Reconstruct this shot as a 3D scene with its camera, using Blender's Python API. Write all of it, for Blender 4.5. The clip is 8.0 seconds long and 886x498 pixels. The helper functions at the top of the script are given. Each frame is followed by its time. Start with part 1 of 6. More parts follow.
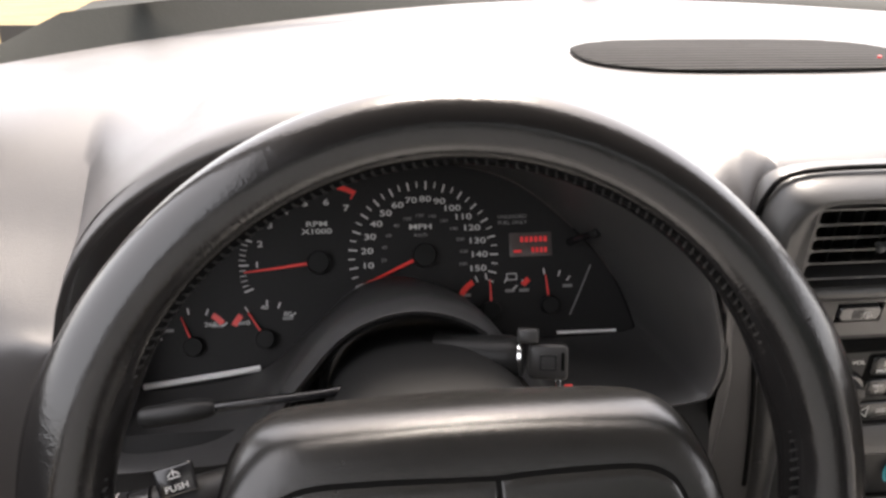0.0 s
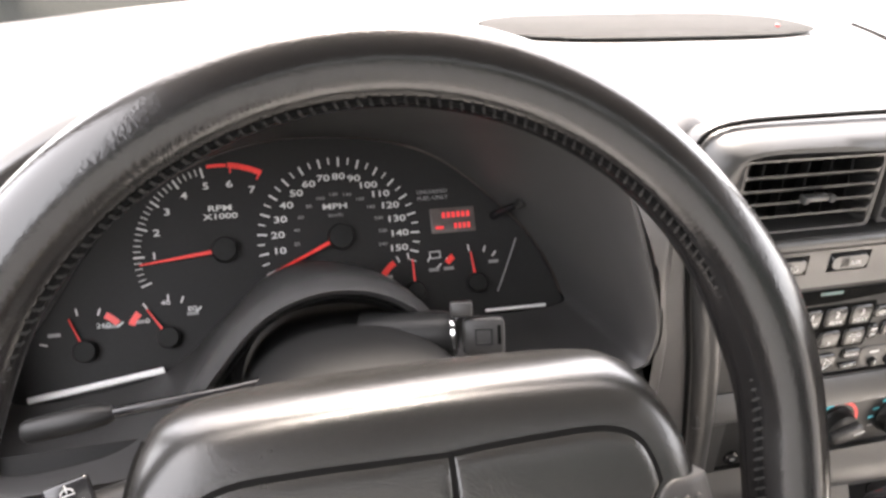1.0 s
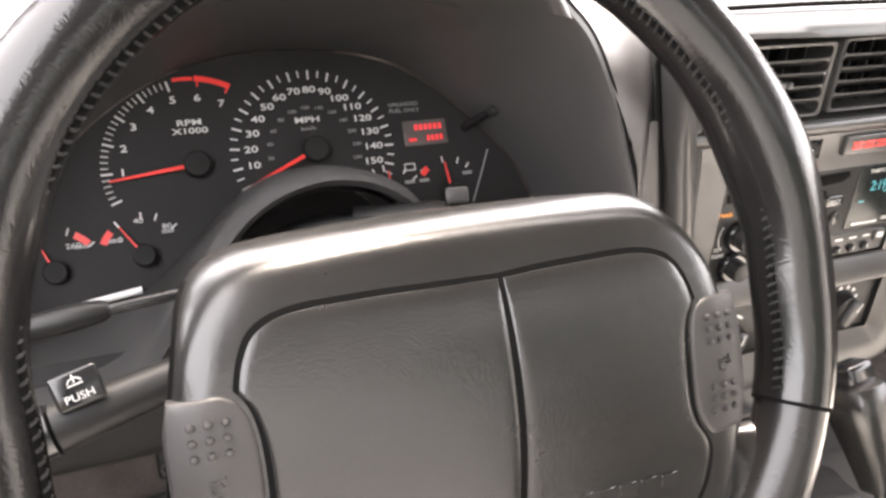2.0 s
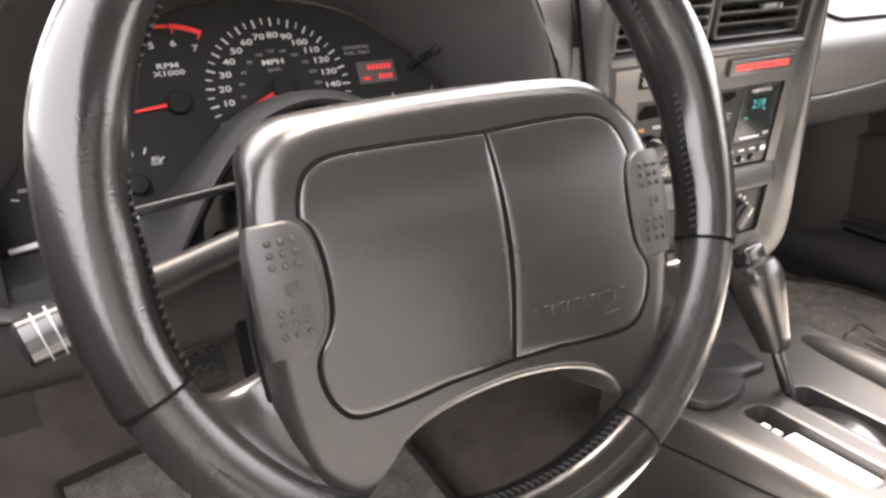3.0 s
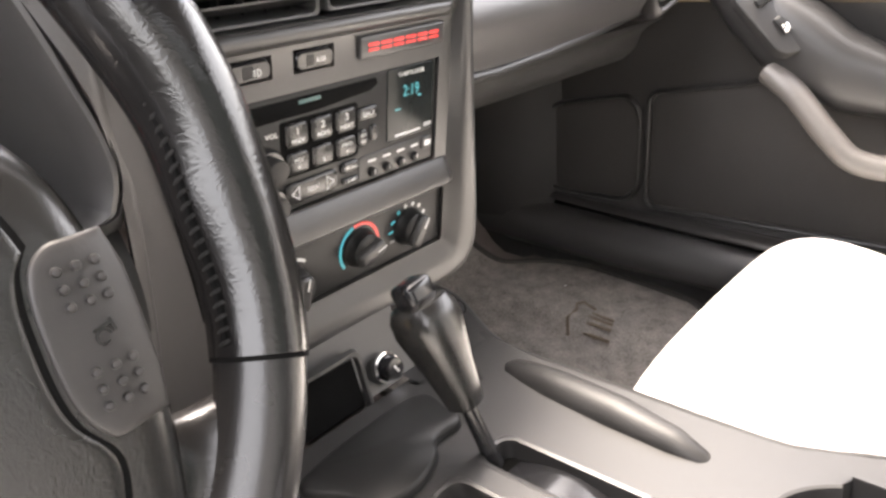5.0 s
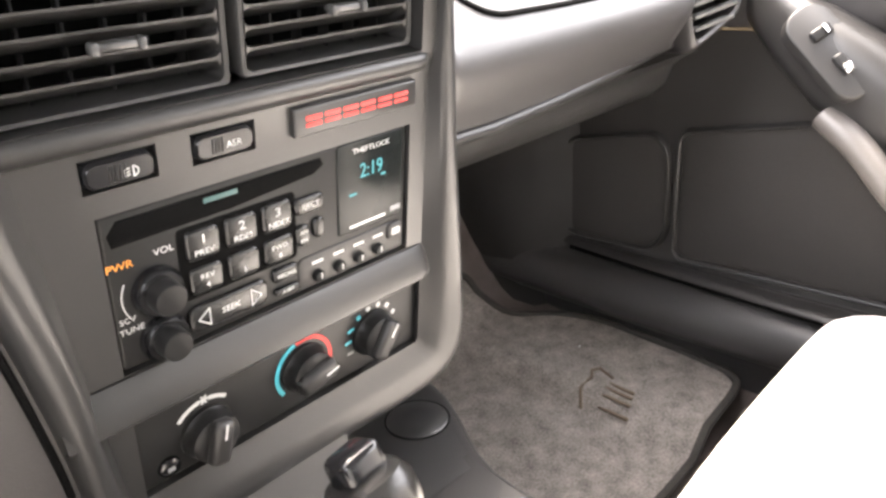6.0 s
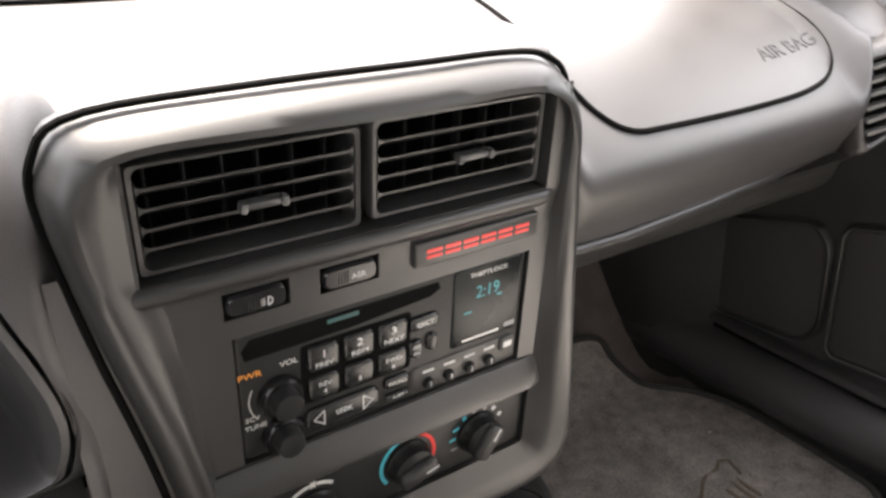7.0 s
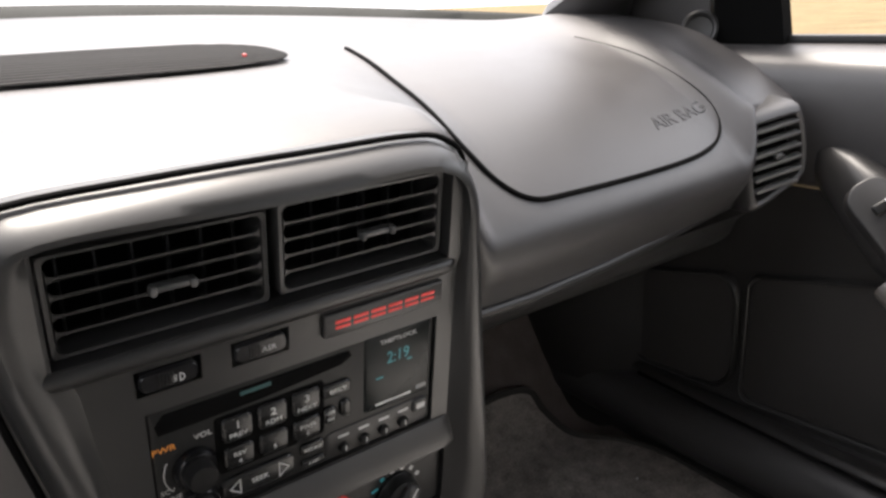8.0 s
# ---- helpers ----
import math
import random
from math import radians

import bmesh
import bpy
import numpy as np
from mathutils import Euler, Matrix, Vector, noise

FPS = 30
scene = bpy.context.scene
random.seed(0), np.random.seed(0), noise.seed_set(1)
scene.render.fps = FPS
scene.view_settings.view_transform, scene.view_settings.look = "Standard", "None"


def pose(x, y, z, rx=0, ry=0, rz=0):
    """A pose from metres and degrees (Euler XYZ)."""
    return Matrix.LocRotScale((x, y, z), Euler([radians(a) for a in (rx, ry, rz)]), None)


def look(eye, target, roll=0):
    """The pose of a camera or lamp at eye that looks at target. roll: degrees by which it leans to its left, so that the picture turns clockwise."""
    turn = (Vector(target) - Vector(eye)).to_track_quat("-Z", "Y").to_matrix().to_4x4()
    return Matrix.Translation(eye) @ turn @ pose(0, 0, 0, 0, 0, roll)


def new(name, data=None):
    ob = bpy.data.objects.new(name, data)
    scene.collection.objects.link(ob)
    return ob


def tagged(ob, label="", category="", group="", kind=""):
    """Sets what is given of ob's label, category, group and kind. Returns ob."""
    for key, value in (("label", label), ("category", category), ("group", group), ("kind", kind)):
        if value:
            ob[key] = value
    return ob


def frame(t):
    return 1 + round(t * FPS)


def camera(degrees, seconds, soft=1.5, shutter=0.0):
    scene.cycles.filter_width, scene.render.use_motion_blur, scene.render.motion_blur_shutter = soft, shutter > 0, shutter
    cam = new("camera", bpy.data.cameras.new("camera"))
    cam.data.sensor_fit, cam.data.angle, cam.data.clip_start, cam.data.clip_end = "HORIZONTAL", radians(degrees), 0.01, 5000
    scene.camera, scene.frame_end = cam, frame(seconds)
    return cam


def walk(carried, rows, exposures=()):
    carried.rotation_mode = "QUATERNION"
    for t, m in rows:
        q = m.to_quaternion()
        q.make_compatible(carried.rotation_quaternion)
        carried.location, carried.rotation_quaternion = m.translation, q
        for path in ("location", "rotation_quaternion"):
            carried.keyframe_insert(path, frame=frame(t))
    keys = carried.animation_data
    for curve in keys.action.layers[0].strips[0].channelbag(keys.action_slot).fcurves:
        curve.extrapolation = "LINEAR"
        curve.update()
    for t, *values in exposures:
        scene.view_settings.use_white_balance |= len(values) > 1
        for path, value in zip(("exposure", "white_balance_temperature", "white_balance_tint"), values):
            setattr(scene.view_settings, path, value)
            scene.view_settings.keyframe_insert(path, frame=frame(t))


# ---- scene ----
# ---------- camera ----------
cam = camera(60.98, 8.0, soft=2.8)
PATH = [
    (0, (0.0071, 0.0020, 1.0033), (0.2457, 1.8670, 0.3215), 0.41),
    (0.5, (0.0052, 0.0200, 0.9878), (0.3258, 1.8756, 0.3141), 0.30),
    (1, (-0.0000, 0.0319, 0.9699), (0.4874, 1.8538, 0.3043), -0.14),
    (1.2, (-0.0049, 0.0349, 0.9587), (0.5421, 1.8405, 0.2948), -0.42),
    (2.3, (-0.0727, 0.0145, 0.8977), (0.6823, 1.7363, 0.2157), -1.51),
    (2.5, (-0.0862, 0.0013, 0.8911), (0.7120, 1.7046, 0.2118), -2.00),
    (2.7, (-0.1114, -0.0187, 0.8793), (0.7286, 1.6617, 0.1931), -2.02),
    (3, (-0.1329, -0.0430, 0.8781), (0.7793, 1.5931, 0.1774), -2.43),
    (3.3, (-0.1372, -0.0588, 0.8695), (0.8555, 1.5276, 0.1639), -2.69),
    (3.5, (-0.1425, -0.0748, 0.8829), (0.8817, 1.4829, 0.1586), -2.94),
    (4, (-0.0903, -0.0667, 0.8577), (1.0640, 1.3798, 0.0994), -3.24),
    (4.5, (0.0111, -0.0057, 0.8350), (1.3095, 1.3064, 0.0652), -4.35),
    (4.7, (0.0400, 0.0153, 0.8478), (1.3847, 1.2785, 0.0757), -4.54),
    (5.8, (0.2099, 0.1190, 0.8558), (1.5885, 1.3359, 0.0693), -3.86),
    (6, (0.2311, 0.1263, 0.8665), (1.5588, 1.4041, 0.0889), -3.79),
    (6.3, (0.2530, 0.1102, 0.8847), (1.4325, 1.5406, 0.1345), -3.54),
    (6.5, (0.2550, 0.1062, 0.9025), (1.3515, 1.5994, 0.1486), -2.94),
    (7, (0.2568, 0.1066, 0.9409), (1.2729, 1.6644, 0.2056), -2.22),
    (7.5, (0.2589, 0.0876, 0.9589), (1.2936, 1.6528, 0.2664), -2.04),
    (8, (0.2629, 0.0705, 0.9613), (1.4258, 1.5787, 0.3506), -2.46),
]
walk(cam, [(t, look(eye, target, roll)) for t, eye, target, roll in PATH],
     exposures=[(t, e, k, p) for t, e, k, p in ((0.0, 2.67, 6950, 14), (0.5, 3.17, 6950, 14), (1.0, 3.95, 7000, 14), (2.3, 4.22, 7200, 15), (3.0, 4.22, 7200, 15), (3.5, 4.02, 7150, 15), (4.0, 3.97, 7150, 14), (4.5, 3.67, 7100, 14), (5.8, 4.42, 7050, 14), (6.0, 4.42, 7050, 14), (6.5, 4.22, 7000, 13), (7.0, 3.2, 7000, 13), (7.5, 2.3, 6900, 13), (8.0, 2.05, 6700, 12))])

# ---------- light ----------
world = bpy.data.worlds.new("sky")
scene.world = world
world.use_nodes = True
wn = world.node_tree
sky = wn.nodes.new("ShaderNodeTexSky")
sky.sky_type, sky.sun_disc = "NISHITA", False
sky.sun_elevation, sky.sun_rotation = radians(66), radians(18)
sky.air_density, sky.dust_density = 1.0, 6.0
wn.nodes["Background"].inputs[1].default_value = 0.15
# thin high cloud: an even veil of white over the clear sky
veil = wn.nodes.new("ShaderNodeMixRGB")
veil.inputs[0].default_value, veil.inputs[2].default_value = 0.6, (6.6, 6.65, 6.75, 1.0)
wn.links.new(sky.outputs[0], veil.inputs[1])
wn.links.new(veil.outputs[0], wn.nodes["Background"].inputs[0])
sun = new("sun", bpy.data.lights.new("sun", "SUN"))
sun.data.energy, sun.data.angle, sun.data.color = 2.0, radians(20), (1.0, 0.95, 0.88)
sun.matrix_world = pose(0, 0, 5, 24, 0, 162)

# ---------- materials ----------
def material(name, color, rough=0.5, metal=0.0, grain=0.0, grain_scale=900.0, vary=0.12, vary_scale=14.0, spec=0.5, leather=0.0, emit=None, cells=900.0):
    """A surface with uneven colour at two scales, uneven gloss and fine relief."""
    m = bpy.data.materials.new(name)
    m.use_nodes = True
    n, l = m.node_tree.nodes, m.node_tree.links
    b = n["Principled BSDF"]
    b.inputs["Metallic"].default_value = metal
    b.inputs["Specular IOR Level"].default_value = spec
    co = n.new("ShaderNodeTexCoord").outputs["Object"]
    big, fine = n.new("ShaderNodeTexNoise"), n.new("ShaderNodeTexNoise")
    big.inputs["Scale"].default_value, big.inputs["Detail"].default_value = vary_scale, 6.0
    fine.inputs["Scale"].default_value, fine.inputs["Detail"].default_value = grain_scale * 0.4, 3.0
    l.new(co, big.inputs["Vector"]), l.new(co, fine.inputs["Vector"])
    add = n.new("ShaderNodeMath")
    add.operation = "ADD"
    l.new(big.outputs["Fac"], add.inputs[0]), l.new(fine.outputs["Fac"], add.inputs[1])
    ramp = n.new("ShaderNodeMapRange")
    ramp.inputs["From Min"].default_value, ramp.inputs["From Max"].default_value = 0.6, 1.4
    ramp.inputs["To Min"].default_value, ramp.inputs["To Max"].default_value = 1.0 - vary, 1.0 + vary
    l.new(add.outputs[0], ramp.inputs["Value"])
    mul = n.new("ShaderNodeVectorMath")
    mul.operation = "SCALE"
    mul.inputs[0].default_value = color
    l.new(ramp.outputs[0], mul.inputs["Scale"])
    l.new(mul.outputs[0], b.inputs["Base Color"])
    rr = n.new("ShaderNodeMapRange")
    rr.inputs["From Min"].default_value, rr.inputs["From Max"].default_value = 0.3, 0.7
    rr.inputs["To Min"].default_value, rr.inputs["To Max"].default_value = max(0.02, rough - 0.03), min(1.0, rough + 0.03)
    l.new(big.outputs["Fac"], rr.inputs["Value"]), l.new(rr.outputs[0], b.inputs["Roughness"])
    if grain or leather:
        h = None
        if grain:
            v = n.new("ShaderNodeTexNoise")
            v.inputs["Scale"].default_value, v.inputs["Detail"].default_value = grain_scale, 2.0
            l.new(co, v.inputs["Vector"])
            bp = n.new("ShaderNodeBump")
            bp.inputs["Strength"].default_value, bp.inputs["Distance"].default_value = grain, 0.0006
            l.new(v.outputs["Fac"], bp.inputs["Height"])
            h = bp
        if leather:
            v2 = n.new("ShaderNodeTexVoronoi")
            v2.feature = "SMOOTH_F1"
            v2.inputs["Scale"].default_value = cells
            w = n.new("ShaderNodeTexNoise")
            w.inputs["Scale"].default_value = 60.0
            mp = n.new("ShaderNodeMixRGB")
            mp.inputs[0].default_value = 0.03
            l.new(co, w.inputs["Vector"]), l.new(co, mp.inputs[1]), l.new(w.outputs["Color"], mp.inputs[2])
            l.new(mp.outputs[0], v2.inputs["Vector"])
            b2 = n.new("ShaderNodeBump")
            b2.inputs["Strength"].default_value, b2.inputs["Distance"].default_value = leather, 0.0007
            l.new(v2.outputs["Distance"], b2.inputs["Height"])
            if h:
                l.new(h.outputs[0], b2.inputs["Normal"])
            h = b2
        l.new(h.outputs[0], b.inputs["Normal"])
    if emit:
        b.inputs["Emission Color"].default_value = (*emit[:3], 1)
        b.inputs["Emission Strength"].default_value = emit[3]
    return m


dash_vinyl = material("dash_vinyl", (0.033, 0.031, 0.031), 0.42, grain=0.25, grain_scale=1400, leather=0.10, spec=0.62)
trim_plastic = material("trim_plastic", (0.0215, 0.0207, 0.0203), 0.40, grain=0.15, grain_scale=1600, spec=0.42)
# trim plastic in a lighter tone; brightness under the hood put into its colour
lit_bay_plastic = material("lit_bay_plastic", (0.038, 0.037, 0.037), 0.40, grain=0.15, grain_scale=1600, spec=0.45)
stack_plastic = material("stack_plastic", (0.020, 0.0197, 0.0194), 0.38, grain=0.12, grain_scale=1800, spec=0.5)
shroud_plastic = material("shroud_plastic", (0.012, 0.012, 0.012), 0.6, grain=0.3, grain_scale=1200, spec=0.15)
grille_black = material("grille_black", (0.036, 0.035, 0.034), 0.8, grain=0.2, spec=0.04)
dark_plastic = material("dark_plastic", (0.013, 0.013, 0.013), 0.40, grain=0.08, spec=0.20)
# near-black that puts the shade of hollows into colour; also seams and window sail
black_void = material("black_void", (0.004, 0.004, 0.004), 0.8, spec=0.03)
gloss_black = material("gloss_black", (0.010, 0.010, 0.011), 0.18)
dial_black = material("dial_black", (0.013, 0.0126, 0.0128), 0.6, spec=0.2)
key_plastic = material("key_plastic", (0.013, 0.013, 0.013), 0.27, grain=0.05, spec=0.40)
vent_grey = material("vent_grey", (0.085, 0.083, 0.080), 0.34, grain=0.1, spec=0.5)
glass_black = material("glass_black", (0.008, 0.010, 0.010), 0.22, spec=0.16)
rim_leather = material("rim_leather", (0.008, 0.0075, 0.0075), 0.19, grain=0.05, grain_scale=900, leather=0.11, spec=0.5, cells=700.0)


def crease_round(m, radius, scale, strength):
    """Adds creases that run across the tube of a ring, to a leather material."""
    n, l = m.node_tree.nodes, m.node_tree.links
    sep, com = n.new("ShaderNodeSeparateXYZ"), n.new("ShaderNodeCombineXYZ")
    l.new(n.new("ShaderNodeTexCoord").outputs["Object"], sep.inputs[0])
    turn = n.new("ShaderNodeMath")
    turn.operation = "ARCTAN2"
    l.new(sep.outputs["Y"], turn.inputs[0]), l.new(sep.outputs["X"], turn.inputs[1])
    along = n.new("ShaderNodeMath")
    along.operation = "MULTIPLY"
    along.inputs[1].default_value = radius
    l.new(turn.outputs[0], along.inputs[0])
    flat = n.new("ShaderNodeVectorMath")
    flat.operation = "LENGTH"
    l.new(com.outputs[0], flat.inputs[0])
    com2 = n.new("ShaderNodeCombineXYZ")
    l.new(sep.outputs["X"], com.inputs[0]), l.new(sep.outputs["Y"], com.inputs[1])
    low = []
    for o in (flat.outputs["Value"], sep.outputs["Z"]):
        k = n.new("ShaderNodeMath")
        k.operation = "MULTIPLY"
        k.inputs[1].default_value = 0.28
        l.new(o, k.inputs[0])
        low.append(k.outputs[0])
    l.new(along.outputs[0], com2.inputs[0]), l.new(low[0], com2.inputs[1]), l.new(low[1], com2.inputs[2])
    v = n.new("ShaderNodeTexNoise")
    v.inputs["Scale"].default_value, v.inputs["Detail"].default_value, v.inputs["Distortion"].default_value = scale, 4.0, 0.6
    l.new(com2.outputs[0], v.inputs["Vector"])
    bp = n.new("ShaderNodeBump")
    bp.inputs["Strength"].default_value, bp.inputs["Distance"].default_value = strength, 0.0012
    l.new(v.outputs["Fac"], bp.inputs["Height"])
    b = n["Principled BSDF"]
    l.new(b.inputs["Normal"].links[0].from_socket, bp.inputs["Normal"])
    l.new(bp.outputs[0], b.inputs["Normal"])


crease_round(rim_leather, 0.18, 300.0, 0.035)
pad_vinyl = material("pad_vinyl", (0.013, 0.0126, 0.0122), 0.25, grain=0.10, grain_scale=1300, leather=0.09, cells=800.0, spec=0.5)
smooth_vinyl = material("smooth_vinyl", (0.012, 0.0113, 0.0113), 0.27, leather=0.09, spec=0.46)
button_vinyl = material("button_vinyl", (0.022, 0.0205, 0.0200), 0.46, grain=0.1, leather=0.04, spec=0.40)
carpet = material("carpet", (0.115, 0.098, 0.092), 0.95, grain=1.0, grain_scale=1500, vary=0.35, vary_scale=22, spec=0.1)
mat_carpet = material("mat_carpet", (0.20, 0.183, 0.168), 0.95, grain=1.0, grain_scale=900, vary=0.55, vary_scale=45, spec=0.1)
mat_edge = material("mat_edge", (0.045, 0.043, 0.040), 0.9, grain=0.8, grain_scale=900, spec=0.1)
logo_thread = material("logo_thread", (0.10, 0.075, 0.05), 0.8, grain=0.6, grain_scale=2500)
sill_plastic = material("sill_plastic", (0.034, 0.033, 0.033), 0.42, grain=0.15, grain_scale=1500, spec=0.5)
door_fabric = material("door_fabric", (0.035, 0.033, 0.032), 0.9, grain=0.8, grain_scale=1500, spec=0.15)
silver_paint = material("silver_paint", (0.085, 0.078, 0.072), 0.42, grain=0.1)
seat_white = material("seat_white", (0.80, 0.79, 0.77), 0.65, grain=0.4, grain_scale=900, vary=0.04)
seat_grey = material("seat_grey", (0.72, 0.71, 0.68), 0.9, grain=0.6, grain_scale=1200, spec=0.15)
brake_grip = material("brake_grip", (0.016, 0.0155, 0.0155), 0.5, grain=0.3, grain_scale=900, spec=0.3)
chrome = material("chrome", (0.75, 0.75, 0.75), 0.12, metal=1.0, vary=0.03)
key_metal = material("key_metal", (0.07, 0.07, 0.07), 0.30, metal=0.3)
scale_white = material("scale_white", (0.85, 0.85, 0.84), 0.25, vary=0.06)
white_print = material("white_print", (0.50, 0.50, 0.49), 0.5, vary=0.05)
grey_print = material("grey_print", (0.20, 0.20, 0.20), 0.5, vary=0.05)
red_print = material("red_print", (0.70, 0.035, 0.03), 0.45, vary=0.05)
orange_print = material("orange_print", (0.80, 0.30, 0.05), 0.45, vary=0.05)
dim_teal = material("dim_teal", (0.01, 0.06, 0.06), 0.4)
blue_print = material("blue_print", (0.06, 0.42, 0.50), 0.45, vary=0.05)
red_lamp = material("red_lamp", (0.25, 0.01, 0.01), 0.5, emit=(1.0, 0.05, 0.06, 0.06))
teal_lamp = material("teal_lamp", (0.0, 0.06, 0.07), 0.5, emit=(0.05, 0.75, 0.85, 0.035))
lcd_back = material("lcd_back", (0.075, 0.066, 0.063), 0.16, spec=0.6)
thread = material("thread", (0.010, 0.010, 0.010), 0.5, spec=0.3)
wall_paint = material("body_paint", (0.30, 0.31, 0.30), 0.3, spec=0.5)
headliner = material("headliner", (0.09, 0.087, 0.083), 0.95, grain=0.6, spec=0.1)
cowl_plastic = material("cowl_plastic", (0.014, 0.015, 0.013), 0.85, grain=0.4, grain_scale=400, spec=0.2)
grass = material("grass", (0.15, 0.113, 0.062), 0.95, vary=0.4, vary_scale=0.6, grain=1.0, grain_scale=30, spec=0.05)
wood_far = material("far_woods", (0.10, 0.075, 0.055), 0.95, vary=0.4, vary_scale=0.3, spec=0.05)


tinted_glass = bpy.data.materials.new("tinted_glass")
tinted_glass.use_nodes = True
tg = tinted_glass.node_tree
tg.nodes.remove(tg.nodes["Principled BSDF"])
clear, shine, both = tg.nodes.new("ShaderNodeBsdfTransparent"), tg.nodes.new("ShaderNodeBsdfGlossy"), tg.nodes.new("ShaderNodeMixShader")
clear.inputs[0].default_value = (0.16, 0.185, 0.165, 1)
shine.inputs["Roughness"].default_value = 0.02
both.inputs[0].default_value = 0.05
tg.links.new(clear.outputs[0], both.inputs[1]), tg.links.new(shine.outputs[0], both.inputs[2])
tg.links.new(both.outputs[0], tg.nodes["Material Output"].inputs["Surface"])


# ---------- mesh tools ----------
def mesh_from(bm, name, sharp=40):
    bmesh.ops.recalc_face_normals(bm, faces=bm.faces)
    me = bpy.data.meshes.new(name)
    bm.to_mesh(me)
    bm.free()
    for p in me.polygons:
        p.use_smooth = True
    me.set_sharp_from_angle(angle=radians(sharp))
    return me


def part(name, bm, mat, parent=None, label="", m=None, sharp=40):
    """Links a bmesh (or mesh) as one mesh object under a thing or a part."""
    me = mesh_from(bm, name, sharp) if isinstance(bm, bmesh.types.BMesh) else bm
    if mat:
        me.materials.clear()
        me.materials.append(mat)
    ob = new(name, me)
    if m is not None:
        ob.matrix_basis = m
    if parent:
        ob.parent = parent
    if label:
        ob["label"] = label
    return ob


def thing(name, m, label, category, group="", kind=""):
    """A thing as an Empty at its base, to carry its parts."""
    ob = new(name)
    ob.matrix_basis = m
    return tagged(ob, label, category, group, kind)


def axes(o, right, up):
    """A frame with x along right, y along up, z out of the face."""
    r, u = Vector(right).normalized(), Vector(up).normalized()
    n = r.cross(u).normalized()
    u = n.cross(r)
    return Matrix(((r.x, u.x, n.x, o[0]), (r.y, u.y, n.y, o[1]), (r.z, u.z, n.z, o[2]), (0, 0, 0, 1)))


def at(x, y, z=0.0, rz=0.0, rx=0.0, ry=0.0):
    return pose(x, y, z, rx, ry, rz)


def block(sx, sy, sz, r=0.002, seg=2, m=None):
    """A box of that size with rounded edges, centred."""
    bm = bmesh.new()
    bmesh.ops.create_cube(bm, size=1.0, matrix=Matrix.Diagonal((sx, sy, sz, 1)))
    if r > 0:
        bmesh.ops.bevel(bm, geom=bm.edges[:], offset=min(r, 0.48 * min(sx, sy, sz)), segments=seg, profile=0.5, affect="EDGES")
    if m is not None:
        bm.transform(m)
    return bm


def loft(rings, closed=True, caps=(False, False), wrap=False):
    """A skin over rings of points. closed: each ring is a loop; wrap: the last ring joins the first."""
    bm = bmesh.new()
    vs = [[bm.verts.new(p) for p in ring] for ring in rings]
    n = len(rings[0])
    pairs = list(zip(vs, vs[1:])) + ([(vs[-1], vs[0])] if wrap else [])
    for a, b in pairs:
        for i in range(n if closed else n - 1):
            j = (i + 1) % n
            bm.faces.new((a[i], a[j], b[j], b[i]))
    if caps[0]:
        bm.faces.new(vs[0])
    if caps[1]:
        bm.faces.new(vs[-1])
    return bm


def circle(r, n=32, z=0.0, ry=None, a0=0.0):
    return [(r * math.cos(a0 + 2 * math.pi * i / n), (ry or r) * math.sin(a0 + 2 * math.pi * i / n), z) for i in range(n)]


def turned(profile, n=32):
    """A turned body from (radius, height) pairs."""
    return loft([circle(r, n, z) for r, z in profile], caps=(True, True))


def rounded(w, h, r, seg=6, z=0.0, cx=0.0, cy=0.0):
    """A rounded rectangle as a ring of points."""
    out = []
    for k, (sx, sy) in enumerate(((1, 1), (-1, 1), (-1, -1), (1, -1))):
        for i in range(seg + 1):
            a = math.pi / 2 * (k + i / seg)
            out.append((cx + sx * (w / 2 - r) + r * math.cos(a), cy + sy * (h / 2 - r) + r * math.sin(a), z))
    return out


def plate(w, h, d, r=0.003, edge=0.001, seg=5, cx=0.0, cy=0.0, z=0.0):
    """A rounded plate that stands d out of its face, with a softened edge."""
    return loft([rounded(w, h, r, seg, z, cx, cy), rounded(w, h, r, seg, z + d - edge, cx, cy),
                 rounded(w - edge, h - edge, max(r - edge / 2, 2e-4), seg, z + d - edge * 0.3, cx, cy),
                 rounded(w - 2.4 * edge, h - 2.4 * edge, max(r - 1.2 * edge, 2e-4), seg, z + d, cx, cy)], caps=(True, True))


def smooth_path(pts, n, closed=False):
    """A Catmull-Rom curve through the points, at n even steps."""
    p = [Vector(q) for q in pts]
    k = len(p)
    out = []
    spans = k if closed else k - 1
    for s in range(n):
        t = s / (n if closed else n - 1) * spans
        i = min(int(t), spans - 1)
        f = t - i
        g = (lambda j: p[j % k]) if closed else (lambda j: p[max(0, min(k - 1, j))])
        a, b, c, d = g(i - 1), g(i), g(i + 1), g(i + 2)
        out.append(0.5 * ((2 * b) + (c - a) * f + (2 * a - 5 * b + 4 * c - d) * f * f + (3 * b - a - 3 * c + d) * f ** 3))
    return out


